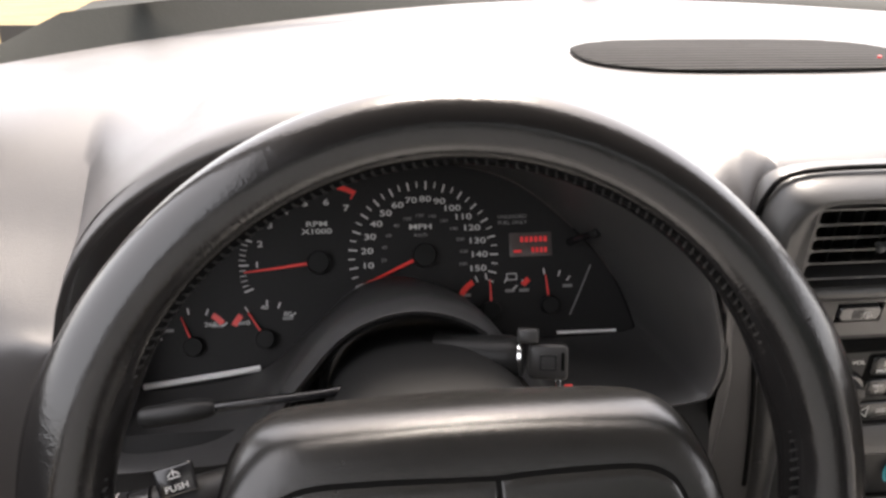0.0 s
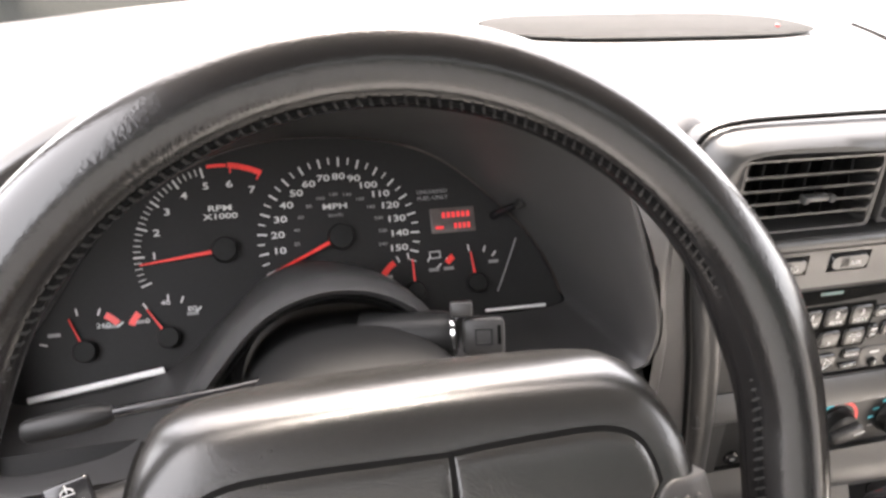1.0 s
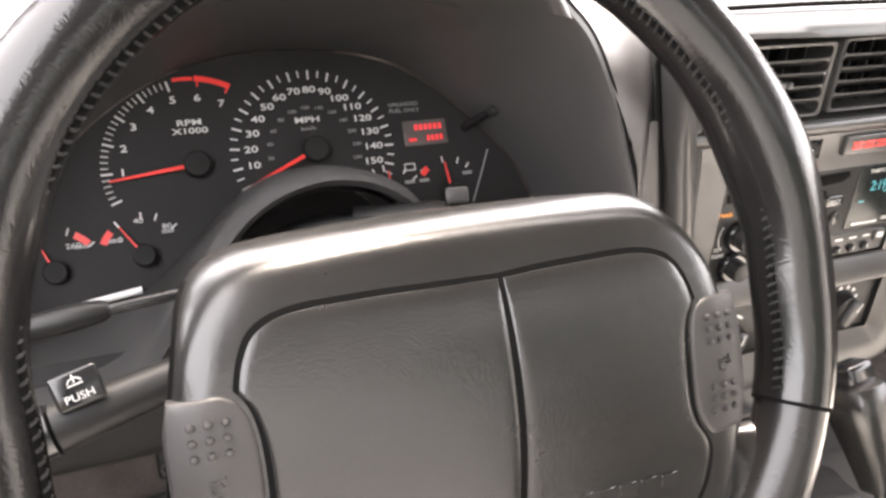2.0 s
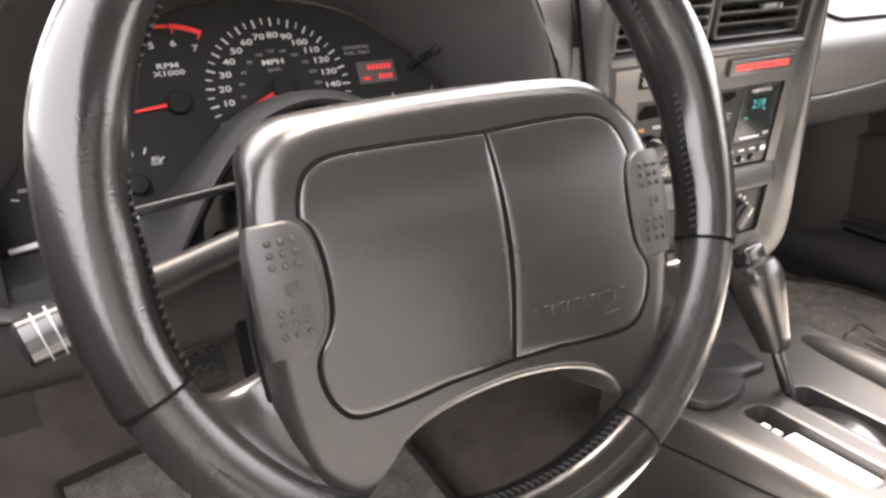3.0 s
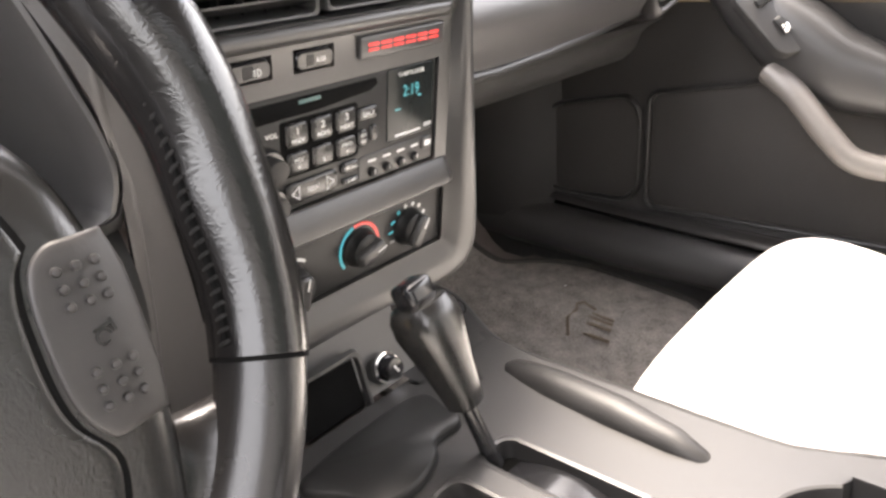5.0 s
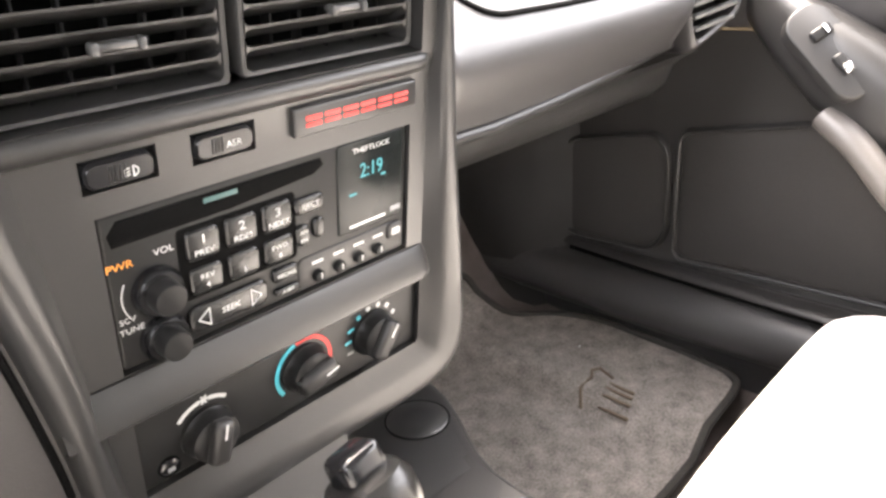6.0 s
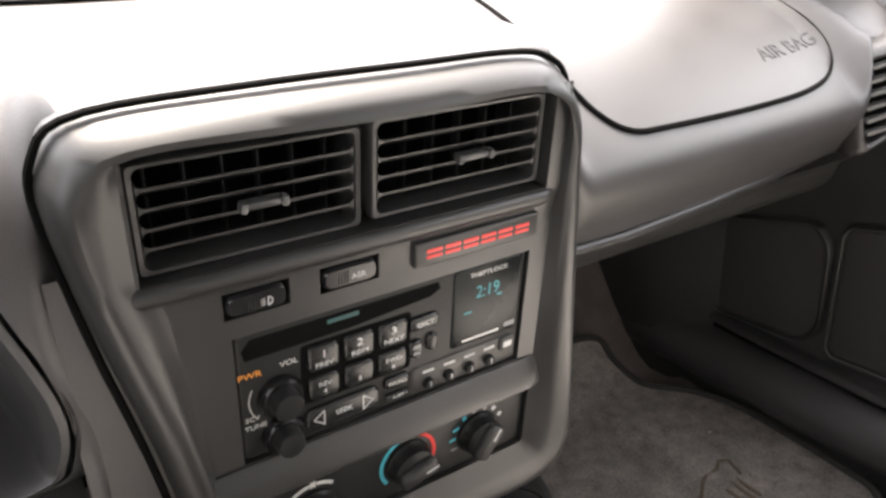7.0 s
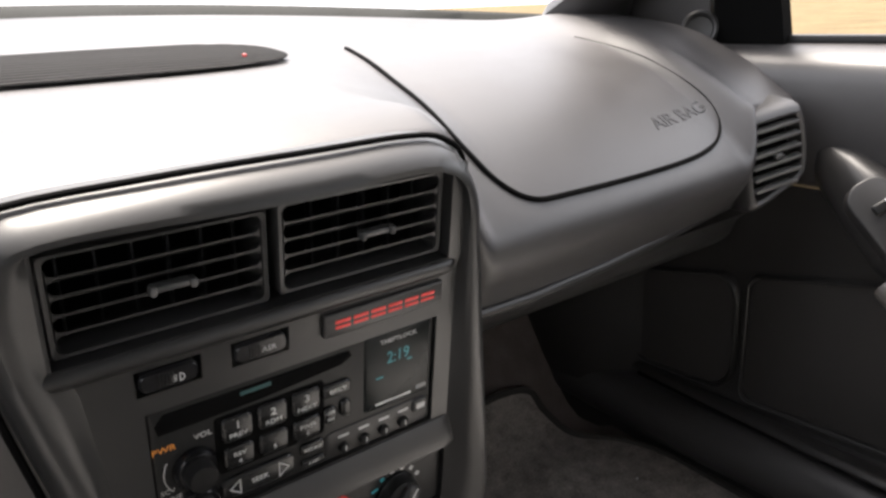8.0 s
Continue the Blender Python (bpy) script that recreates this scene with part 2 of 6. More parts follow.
def tube(pts, radii, n=12, flat=1.0, caps=True):
    """A tube along points; radii: one or one a point."""
    rings = []
    ref = Vector((0, 0, 1))
    for i, p in enumerate(pts):
        t = (Vector(pts[min(i + 1, len(pts) - 1)]) - Vector(pts[max(i - 1, 0)])).normalized()
        if abs(t.dot(ref)) > 0.95:
            ref = Vector((1, 0, 0))
        a = t.cross(ref).normalized()
        b = a.cross(t)
        r = radii[i] if isinstance(radii, (list, tuple)) else radii
        rings.append([Vector(p) + r * (math.cos(q) * a + flat * math.sin(q) * b) for q in (2 * math.pi * j / n for j in range(n))])
    return loft(rings, caps=(caps, caps))


def outline_prism(pts, z0, z1, edge=0.001):
    """A prism over an outline with a slightly rounded front edge."""
    def ring(z, ins):
        out = []
        for i, (x, y) in enumerate(pts):
            a, b = Vector(pts[i - 1]), Vector(pts[(i + 1) % len(pts)])
            t = (b - a).normalized()
            nrm = Vector((t.y, -t.x))
            out.append((x - nrm.x * ins, y - nrm.y * ins, z))
        return out
    area = sum(pts[i - 1][0] * pts[i][1] - pts[i][0] * pts[i - 1][1] for i in range(len(pts)))
    s = 1 if area > 0 else -1
    return loft([ring(z0, 0), ring(z1 - edge, 0), ring(z1 - edge * 0.3, s * edge * 0.4), ring(z1, s * edge)], caps=(True, True))


def joined(bms):
    """Several bmeshes as one."""
    out = bmesh.new()
    for b in bms:
        me = bpy.data.meshes.new("tmp")
        b.to_mesh(me)
        b.free()
        out.from_mesh(me)
        bpy.data.meshes.remove(me)
    return out


letters = {}


def lettering(body, size, wide=1.15, bold=0.0):
    """Raised print of that text, centred, as a mesh."""
    key = (body, size, wide, bold)
    if key not in letters:
        cu = bpy.data.curves.new("print", "FONT")
        cu.body, cu.size, cu.align_x, cu.align_y = body, size, "CENTER", "CENTER"
        cu.extrude, cu.offset, cu.resolution_u = 0.00012, bold, 3
        ob = bpy.data.objects.new("print", cu)
        me = bpy.data.meshes.new_from_object(ob)
        bpy.data.objects.remove(ob)
        me.transform(Matrix.Diagonal((wide, 1, 1, 1)))
        letters[key] = me
    return letters[key].copy()


def arc_band(r0, r1, a0, a1, z0, z1, n=24):
    """A flat curved band between two angles in degrees."""
    rings = []
    for i in range(n + 1):
        a = radians(a0 + (a1 - a0) * i / n)
        c, s = math.cos(a), math.sin(a)
        rings.append([(r0 * c, r0 * s, z0), (r1 * c, r1 * s, z0), (r1 * c, r1 * s, z1), (r0 * c, r0 * s, z1)])
    return loft(rings, caps=(True, True))


def sstep(a, b, x):
    t = max(0.0, min(1.0, (x - a) / (b - a)))
    return t * t * (3 - 2 * t)


# ---------- the car's shell and the ground ----------
MID = 0.43       # the car's middle line


def base_y(x):
    """How far ahead the windscreen meets the dashboard."""
    return 1.207 - 0.8 * (x - MID) ** 2


def top_z(y):
    return 0.8425 + 0.106 * y


def build_ground():
    bm = bmesh.new()
    n = 48
    vs = []
    for i in range(n + 1):
        row = []
        for j in range(n + 1):
            x, y = [math.copysign(abs(k) ** 2.6 * 900, k) for k in (2 * i / n - 1, 2 * j / n - 1)]
            d = math.hypot(x, y)
            rise = 0.022 * max(0.0, d - 10) * sstep(10, 60, d) * sstep(0.895, 0.965, x / (d + 1e-6))
            row.append(bm.verts.new((x, y, min(rise, 9.0) + 0.05 * noise.noise((x * 0.3, y * 0.3, 0)))))
        vs.append(row)
    for i in range(n):
        for j in range(n):
            bm.faces.new((vs[i][j], vs[i + 1][j], vs[i + 1][j + 1], vs[i][j + 1]))
    tagged(part("ground", bm, grass), "dry tan grass field rising to a low hill", "ground", kind="structure")
    bm = bmesh.new()
    rnd = random.Random(3)
    for k in range(260):
        a = radians(rnd.uniform(-20, 30))
        d = rnd.uniform(150, 210)
        bmesh.ops.create_icosphere(bm, subdivisions=1, radius=rnd.uniform(2.5, 5),
                                   matrix=Matrix.Translation((d * math.cos(a), d * math.sin(a), 4.0 + rnd.uniform(0, 3))) @ Matrix.Diagonal((1, 1, rnd.uniform(0.7, 1.5), 1)))
    for v in bm.verts:
        v.co += Vector((noise.noise(v.co * 0.7), noise.noise(v.co * 0.9 + Vector((5, 0, 0))), noise.noise(v.co * 0.8))) * 1.2
    tagged(part("far_woods", bm, wood_far), "bare brown woods on the hill far off", "woods", kind="stuff")


build_ground()

# floor pan, firewall, side walls, roof: they close the cabin
shell = thing("car_body", pose(MID, 0, 0), "grey car body that encloses the cabin", "car", kind="structure")


def shell_part(name, bm, mat, label=""):
    ob = part(name, bm, mat, None, label)
    ob.data.transform(Matrix.Translation((-MID, 0, 0)))
    ob.parent = shell
    return ob


def quad_slab(a, b, c, d, thick):
    """A flat slab of some thickness over four corners."""
    p = [Vector(q) for q in (a, b, c, d)]
    n = (p[1] - p[0]).cross(p[2] - p[0]).normalized() * thick
    bm = bmesh.new()
    v = [bm.verts.new(q) for q in p] + [bm.verts.new(q + n) for q in p]
    for f in ((0, 1, 2, 3), (4, 5, 6, 7), (0, 1, 5, 4), (1, 2, 6, 5), (2, 3, 7, 6), (3, 0, 4, 7)):
        bm.faces.new([v[i] for i in f])
    return bm


def floor_z(x, y):
    """The footwell floor, rising to the firewall."""
    return 0.235 + 0.55 * sstep(0.78, 1.25, y) + 0.02 * sstep(0.45, 0.75, y)


def build_floor():
    rings = []
    for j in range(40):
        y = -1.0 + 2.2 * j / 39
        rings.append([(x, y, floor_z(x, y) + 0.13 * max(0, 1 - ((x - 0.45) / 0.2) ** 2) ** 0.5 + 0.05 * sstep(1.12, 1.2, x) + 0.05 * sstep(-0.28, -0.36, x))
                      for x in [-0.40 + 1.64 * i / 60 for i in range(61)]])
    tagged(part("floor", loft(rings, closed=False), carpet), "dark grey-brown carpeted car floor with a central tunnel", "floor", kind="structure")


build_floor()
shell_part("firewall", quad_slab((-0.5, 1.22, 0.2), (1.36, 1.22, 0.2), (1.36, 1.25, 0.93), (-0.5, 1.25, 0.93), 0.02), mat_edge)
# roof panel with its front edge over the windscreen
def roof_piece(name, s0, s1, y0, y1):
    """A piece of the roof between two lines along and two across."""
    rings = []
    for j in range(9):
        y = y0 + (y1 - y0) * j / 8
        rings.append([(MID + 0.56 * s, y, 1.245 - 0.05 * s * s - 0.10 * max(0, -y - 0.2) ** 2) for s in [s0 + (s1 - s0) * i / 12 for i in range(13)]])
    bm = loft(rings, closed=False)
    bmesh.ops.solidify(bm, geom=bm.faces[:], thickness=0.03)
    shell_part(name, bm, headliner, "dark grey headliner")


roof_piece("roof_header", -1, 1, 0.34, 0.24)
roof_piece("roof", -1, 1, 0.24, -0.60)
for s in (-1, 1):
    out = 0.0 if s > 0 else -0.24
    head = Vector((MID + s * 0.58, 0.33, 1.215))
    shell_part("windscreen_pillar", tube(smooth_path([(MID + s * 0.75 + out, 0.92, 0.88), (MID + s * 0.70 + out, 0.81, 0.965), (MID + s * 0.64 + out * 0.6, 0.62, 1.07), head], 12), [0.068] * 4 + [0.048] * 4 + [0.040] * 4, 14, 0.55), dash_vinyl)
    if s > 0:
        shell_part("window_sail", quad_slab((MID + s * 0.765, 0.560, 0.86), (MID + s * 0.765, 0.665, 0.86), (MID + s * 0.74, 0.655, 1.0), (MID + s * 0.715, 0.575, 1.10), 0.02), black_void)
        shell_part("pillar_trim", quad_slab((MID + s * 0.760, 0.665, 0.86), (MID + s * 0.760, 0.97, 0.86), (MID + s * 0.742, 0.85, 0.99), (MID + s * 0.728, 0.660, 1.06), 0.02), dash_vinyl)
    # unseen panel added over the quarter window to hold back light from behind
    shell_part("quarter_panel", quad_slab((MID + s * 0.72, -0.56, 0.90), (MID + s * 0.68, -1.5, 0.90), (MID + s * 0.62, -1.45, 0.97), (MID + s * 0.56, -0.62, 1.19), 0.02), trim_plastic)
    shell_part("door_pillar", tube([(MID + s * 0.74, -0.55, 0.55), (MID + s * 0.70, -0.58, 0.95), (MID + s * 0.56, -0.62, 1.2)], [0.07, 0.06, 0.05], 12, 0.6), trim_plastic)
    shell_part("roof_rail", tube([head, (MID + s * 0.57, -0.2, 1.21), (MID + s * 0.56, -0.62, 1.19)], 0.022, 10), trim_plastic)
    shell_part("rear_side_panel", quad_slab((MID + s * 0.76, -0.5, 0.2), (MID + s * 0.70, -1.5, 0.2), (MID + s * 0.66, -1.5, 0.95), (MID + s * 0.74, -0.5, 0.93), 0.02), trim_plastic)
shell_part("rear_panel", quad_slab((MID - 0.75, -1.5, 0.2), (MID + 0.75, -1.5, 0.2), (MID + 0.7, -1.55, 0.92), (MID - 0.7, -1.55, 0.92), 0.02), trim_plastic)


hatch = shell_part("hatch_glass", quad_slab((MID - 0.55, -0.60, 1.20), (MID + 0.55, -0.60, 1.20), (MID + 0.66, -1.52, 0.945), (MID - 0.66, -1.52, 0.945), 0.005), tinted_glass, "green tinted hatch glass")


# bonnet and cowl ahead of the windscreen
def cowl_rise(x):
    return 0.006 + 0.034 * sstep(-0.345, -0.29, x) * (1 - 0.78 * sstep(-0.10, 0.30, x))


def build_cowl():
    n = 40
    rings = []
    for k, (dy, dz) in enumerate(((0.0, -0.012), (0.012, 0.000), (0.05, 0.004), (0.10, -0.002), (0.16, 0.012), (0.35, 0.0), (0.9, -0.08), (1.2, -0.2))):
        rings.append([(x, base_y(x) * (1 if k < 5 else 1) + dy, top_z(base_y(x)) - 0.006 + dz + (cowl_rise(x) if 1 < k < 6 else 0)) for x in [-0.36 + 1.58 * i / n for i in range(n + 1)]])
    shell_part("cowl", loft(rings[:5], closed=False), cowl_plastic, "weathered dark cowl panel under the windscreen")
    shell_part("bonnet", loft(rings[4:], closed=False), wall_paint, "grey-green bonnet")


build_cowl()
tw = shell_part("tweeter", turned([(0.024, -0.012), (0.024, 0.002), (0.021, 0.0045), (0.018, 0.0030), (0.016, -0.002), (0.006, -0.004)], 28), trim_plastic, "small round tweeter by the pillar")
tw.data.transform(Matrix.Translation((MID, 0, 0)))
tw.matrix_basis = Matrix.Translation((1.170 - MID, 0.672, 0.921)) @ axes((0, 0, 0), (0.55, -0.83, 0), (0.1, 0.07, 1))


def wiper(name, x0, y0, x1, y1):
    z0, z1 = top_z(y0) + 0.012 + cowl_rise(x0), top_z(y1) + 0.010 + cowl_rise(x1)
    w = thing(name, pose(x0, y0, z0), "black wiper resting at the foot of the windscreen", "wiper", "windscreen wipers")
    d = Vector((x1 - x0, y1 - y0, z1 - z0))
    part("arm", tube([Vector((0, 0, 0)), d * 0.3 + Vector((0, 0, 0.012)), d * 0.62 + Vector((0, 0, 0.012))], [0.012, 0.008, 0.005], 8, 0.6), dark_plastic, w)
    part("blade", tube([d * 0.2 + Vector((0, -0.012, 0.008)), d * 0.6 + Vector((0, -0.012, 0.013)), d + Vector((0, -0.012, 0.008))], [0.004, 0.006, 0.004], 8, 1.5), dark_plastic, w)
    part("pivot", turned([(0.016, -0.008), (0.016, 0.004), (0.011, 0.008)], 14), dark_plastic, w)


wiper("wiper", -0.205, 0.915, 0.42, 1.235)
wiper("wiper", 0.40, 1.235, 1.02, 1.0)


# ---------- dashboard ----------
WHEEL_X = 0.056


def brow_z(x):
    """The height of the hood's front edge over the instruments."""
    q = min(1.0, abs((x - WHEEL_X) / 0.235))
    return 0.79 + 0.146 * math.sqrt(max(0.0, 1 - q ** 2.2))


def bay_cut(x):
    """How low the pad's front may reach beside the instrument bay."""
    line = ((0.185, 0.888), (0.212, 0.882), (0.226, 0.870), (0.240, 0.846), (0.257, 0.805), (0.266, 0.778), (0.2715, 0.752), (0.2735, 0.720), (0.2745, 0.50))
    if x < line[0][0] or x > line[-1][0]:
        return 0.0
    for (a, za), (b, zb) in zip(line, line[1:]):
        if a <= x <= b:
            return za + (zb - za) * (x - a) / (b - a)
    return 0.0


def dash_profile(x, n):
    """The dashboard's cross-section at x, from the windscreen over its front edge."""
    yb = base_y(x)
    zb = top_z(yb)
    zf = brow_z(x)
    lift = max(0.0, zf - 0.895)
    left = [(yb, zb), (max(0.66, yb - 0.12), top_z(max(0.66, yb - 0.12)) - 0.004), (0.60, 0.884), (0.52, 0.848), (0.47, 0.803), (0.452, 0.765), (0.452, 0.70), (0.470, 0.60)]
    hood = [(yb, zb), (0.80, top_z(0.80) + 0.1 * lift), (0.63, max(top_z(0.63), zf - 0.02 + 0.2 * lift) if zf > 0.9 else 0.905), (0.52, zf + 0.004 + 0.3 * max(0, 0.9 - zf)), (0.468, zf + 0.001), (0.450, zf - 0.008), (0.4515, zf - 0.015), (0.455, zf - 0.019)]
    face = [(yb, zb), (0.81, top_z(0.81)), (0.64, 0.909), (0.55, 0.896), (0.478, 0.864), (0.4535, 0.805), (0.462, 0.720), (0.478, 0.600)]
    stack = [(yb, zb), (0.82, top_z(0.82)), (0.66, 0.912), (0.565, 0.9040), (0.508, 0.8965), (0.478, 0.8870), (0.4665, 0.878), (0.4670, 0.8690)]
    passenger = [(yb, zb), (0.84, top_z(0.84) - 0.002), (0.69, 0.903), (0.585, 0.864), (0.508, 0.808), (0.488, 0.770), (0.512, 0.722), (0.516, 0.718)]
    def share(i):
        e = (0.575, 0.640) if i > 3 else (0.545, 0.690)
        l_, f_, p_ = sstep(-0.38, -0.165, x), sstep(0.185, 0.262, x), sstep(e[0], e[1], x)
        if i > 2:
            l_ = sstep((-0.34, -0.28, -0.235, -0.205, -0.205)[i - 3], (-0.165, -0.170, -0.175, -0.180, -0.180)[i - 3], x)
        s_ = sstep((0.235, 0.235, 0.235, 0.235, 0.250, 0.266, 0.279, 0.279)[i], 0.297, x)
        return 1 - l_, l_ * (1 - f_), l_ * f_ * (1 - s_), l_ * f_ * s_ * (1 - p_), l_ * f_ * s_ * p_
    swell = 0.018 * sstep(0.94, 1.10, x)
    climb = 0.017 * sstep(0.66, 1.06, x)
    back = 0.028 * sstep(1.005, 1.055, x)
    pod = sstep(0.995, 1.045, x)
    pts = []
    for i, five in enumerate(zip(left, hood, face, stack, passenger)):
        w = share(i)
        pts.append((0, sum(k * q[0] for k, q in zip(w, five)) + (back if i > 2 else 0), sum(k * q[1] for k, q in zip(w, five)) + swell * (0, 1, 1, 0.35, 0.05, 0, 0, 0)[i] + pod * (0, 0, 0.006, 0.028, 0.046, 0.054, 0, 0)[i] + climb * (0, 0, 0, 0, 0, 0.4, 1, 1)[i]))
    fine = smooth_path(pts, 561)
    # the bay cuts the front edge off along its outline
    low = bay_cut(x)
    end = 560
    if low:
        end = next((i for i, p in enumerate(fine) if p[2] < low and p[1] < 0.56), 560)
    out = []
    for s in range(n):
        t = min(560 * s / (n - 1), end)
        k = min(int(t), 559)
        p = fine[k].lerp(fine[k + 1], t - k)
        out.append((x, p[1], p[2]))
    return out


dashboard = thing("dashboard", pose(MID, 0.6, 0.7), "charcoal grained vinyl dashboard with a hooded instrument bay", "dashboard", kind="structure")


def dash_part(name, bm, mat, label="", sharp=40):
    ob = part(name, bm, mat, None, label, sharp=sharp)
    ob.data.transform(Matrix.Translation((-MID, -0.6, -0.7)))
    ob.parent = dashboard
    return ob


DASH_X = [-0.40 + 0.58 * i / 80 for i in range(80)] + [0.18 + 0.14 * i / 110 for i in range(110)] + [0.32 + 0.825 * i / 120 for i in range(121)]
dash_part("top_pad", loft([dash_profile(x, 85) for x in DASH_X], closed=False), dash_vinyl, "grained charcoal top pad")


# the panel between the bay and the middle stack, down to the console
def between(table, z):
    for (za, a), (zb, b) in zip(table, table[1:]):
        if zb <= z <= za:
            return a + (b - a) * (z - za) / (zb - za)
    return table[-1][1]


side_rows = []
for j in range(41):
    z = 0.812 - 0.292 * j / 40
    edge = between(((0.862, 0.2825), (0.835, 0.2805), (0.775, 0.290), (0.70, 0.305), (0.63, 0.3155), (0.565, 0.322), (0.52, 0.326)), z) + 0.008
    y = between(((0.868, 0.470), (0.84, 0.4580), (0.81, 0.4535), (0.77, 0.4560), (0.72, 0.462), (0.66, 0.4700), (0.60, 0.478), (0.52, 0.489)), z) + 0.0012
    side_rows.append([(0.2745 + (edge - 0.2745) * i / 8, y, z) for i in range(9)])
dash_part("side_panel", loft(side_rows, closed=False), dash_vinyl)


# instrument bay: a funnel from the hood's edge down to the dial face, and the panel round it
C_O, C_UP = Vector((0.064, 0.578, 0.79)), Vector((0, 0.41, 0.912))
CLUSTER = axes(C_O, (1, 0, 0), C_UP)


def lens_ring(n=120, grow=0.0):
    """The outline of the dial face: a dome over an arch for the steering column. x and height in the face."""
    pts = [(0.165, -0.072), (0.172, -0.058), (0.150, -0.010), (0.098, 0.043), (0.055, 0.066), (0.0, 0.075), (-0.055, 0.073), (-0.11, 0.055), (-0.165, 0.015), (-0.205, -0.040),
           (-0.236, -0.082), (-0.228, -0.097), (-0.19, -0.098), (-0.132, -0.088), (-0.092, -0.058), (-0.054, -0.026), (-0.017, -0.019), (0.022, -0.034), (0.056, -0.066), (0.085, -0.073)]
    return [Vector((p[0], p[1], 0)) for p in smooth_path([(a, b, 0) for a, b in pts], n, True)]


def bay_ring(n=120):
    """The bay's outer edge, in the world: under the hood, down both sides and over the column."""
    pts = [(0.243, 0.714), (0.259, 0.724), (0.262, 0.752), (0.247, 0.802), (0.229, 0.848), (0.207, 0.880), (0.165, 0.905), (0.06, 0.920), (-0.04, 0.911), (-0.10, 0.888), (-0.145, 0.850), (-0.170, 0.79),
           (-0.178, 0.72), (-0.165, 0.690), (-0.12, 0.688), (-0.074, 0.697), (-0.040, 0.745), (0.000, 0.789), (0.047, 0.803), (0.093, 0.787), (0.128, 0.742), (0.16, 0.712)]
    return [Vector((p[0], 0.457, p[2])) for p in smooth_path([(a, 0.457, b) for a, b in pts], n, True)]


def build_bay():
    inner = [CLUSTER @ (v + Vector((0, 0, 0.004))) for v in lens_ring()]
    outer = bay_ring()
    rings = [inner]

    def arch(b):
        return sstep(0.825, 0.805, b.z) * sstep(0.17, 0.12, abs(b.x - 0.047))
    for k in range(1, 9):
        f = k / 8
        rings.append([a.lerp(b, f) + Vector((0, -0.6, 0.8)) * (0.007 * math.sin(math.pi * f) * arch(b)) + Vector((0, 0.010, 0)) * (math.sin(math.pi * f) * (1 - arch(b))) for a, b in zip(inner, outer)])
    # rolled edge, then a groove and the panel round it
    cen = Vector((0.05, 0.457, 0.79))
    def grow(v, d, dy):
        a = arch(v)
        out, into = (v - cen).normalized(), (Vector((0.047, 0.457, 0.68)) - v).normalized()
        return v + (out * (1 - a) + into * (1.2 * a)) * d + Vector((0, dy * (1 + 1.5 * a), 0))
    rings.append([grow(v, 0.004, -0.004) for v in outer])
    rings.append([grow(v, 0.008, -0.002) for v in outer])
    rings.append([grow(v, 0.0095, 0.012) for v in outer])
    dash_part("instrument_bay", loft(rings), lit_bay_plastic, "dark grey moulded bay round the instruments")
    panel = [[grow(v, 0.0105, 0.012) for v in outer], [grow(v, 0.0115, 0.000) for v in outer]]
    rim = []
    for v in outer:
        x = max(-0.30, min(0.300 + 0.16 * max(0, 0.79 - v.z), v.x + (0.05 if v.x > 0.05 else -0.12)))
        if v.z > 0.80:
            rim.append(Vector((max(-0.19, min(0.275, v.x * 1.02)), 0.50, v.z - 0.02)))
        elif arch(v) > 0.3:
            rim.append(grow(v, 0.014, 0.02))
        else:
            side = v.x > 0.2 or v.x < -0.13
            rim.append(Vector((v.x + math.copysign(0.02, v.x) if side else x, 0.480 if side or v.z < 0.74 else 0.452, v.z - (0.02 if v.z < 0.74 else 0.0))))
    for f in (0.1, 0.5, 1.0):
        panel.append([a.lerp(b, f) for a, b in zip(panel[1], rim)])
    dash_part("instrument_surround", loft(panel), lit_bay_plastic)


build_bay()
# lower panels: beside the column and under it
def strip(x0, x1, prof, bow=0.0, n=24):
    out = []
    for i in range(n + 1):
        x = x0 + (x1 - x0) * i / n
        b = bow * (1 - (2 * i / n - 1) ** 2)
        out.append([(x, p[1] - b, p[2]) for p in smooth_path([(0, y, z) for y, z in prof], 16)])
    return loft(out, closed=False)


dash_part("knee_panel", strip(-0.36, 0.272, ((0.475, 0.70), (0.464, 0.675), (0.462, 0.645), (0.470, 0.628), (0.51, 0.615), (0.60, 0.605)), 0.0), shroud_plastic, "dark knee panel under the column")
dash_part("outer_strip", strip(-0.42, -0.16, ((0.51, 0.76), (0.480, 0.75), (0.468, 0.735), (0.464, 0.68), (0.472, 0.60))), shroud_plastic)
# passenger side: a rounded lower panel with its ledge and the dark underside
dash_part("glovebox_panel", strip(0.605, 1.085, ((0.5155, 0.7225), (0.535, 0.712), (0.548, 0.700), (0.560, 0.676), (0.60, 0.655), (0.72, 0.64), (0.95, 0.64)), 0.0), trim_plastic, "dark lower edge of the dashboard")
dash_part("panel_ledge", tube([(0.60, 0.512, 0.718), (0.70, 0.514, 0.715), (0.80, 0.516, 0.719), (0.90, 0.520, 0.725), (1.0, 0.527, 0.732), (1.075, 0.532, 0.736)], [0.0045, 0.0055, 0.0055, 0.0055, 0.0055, 0.0045], 12), stack_plastic)
# black sheet: the shade under the dashboard put into its colour
dash_part("underside_shade", quad_slab((-0.42, 0.60, 0.606), (0.34, 0.60, 0.606), (0.34, 1.2, 0.66), (-0.42, 1.2, 0.66), 0.01), black_void)


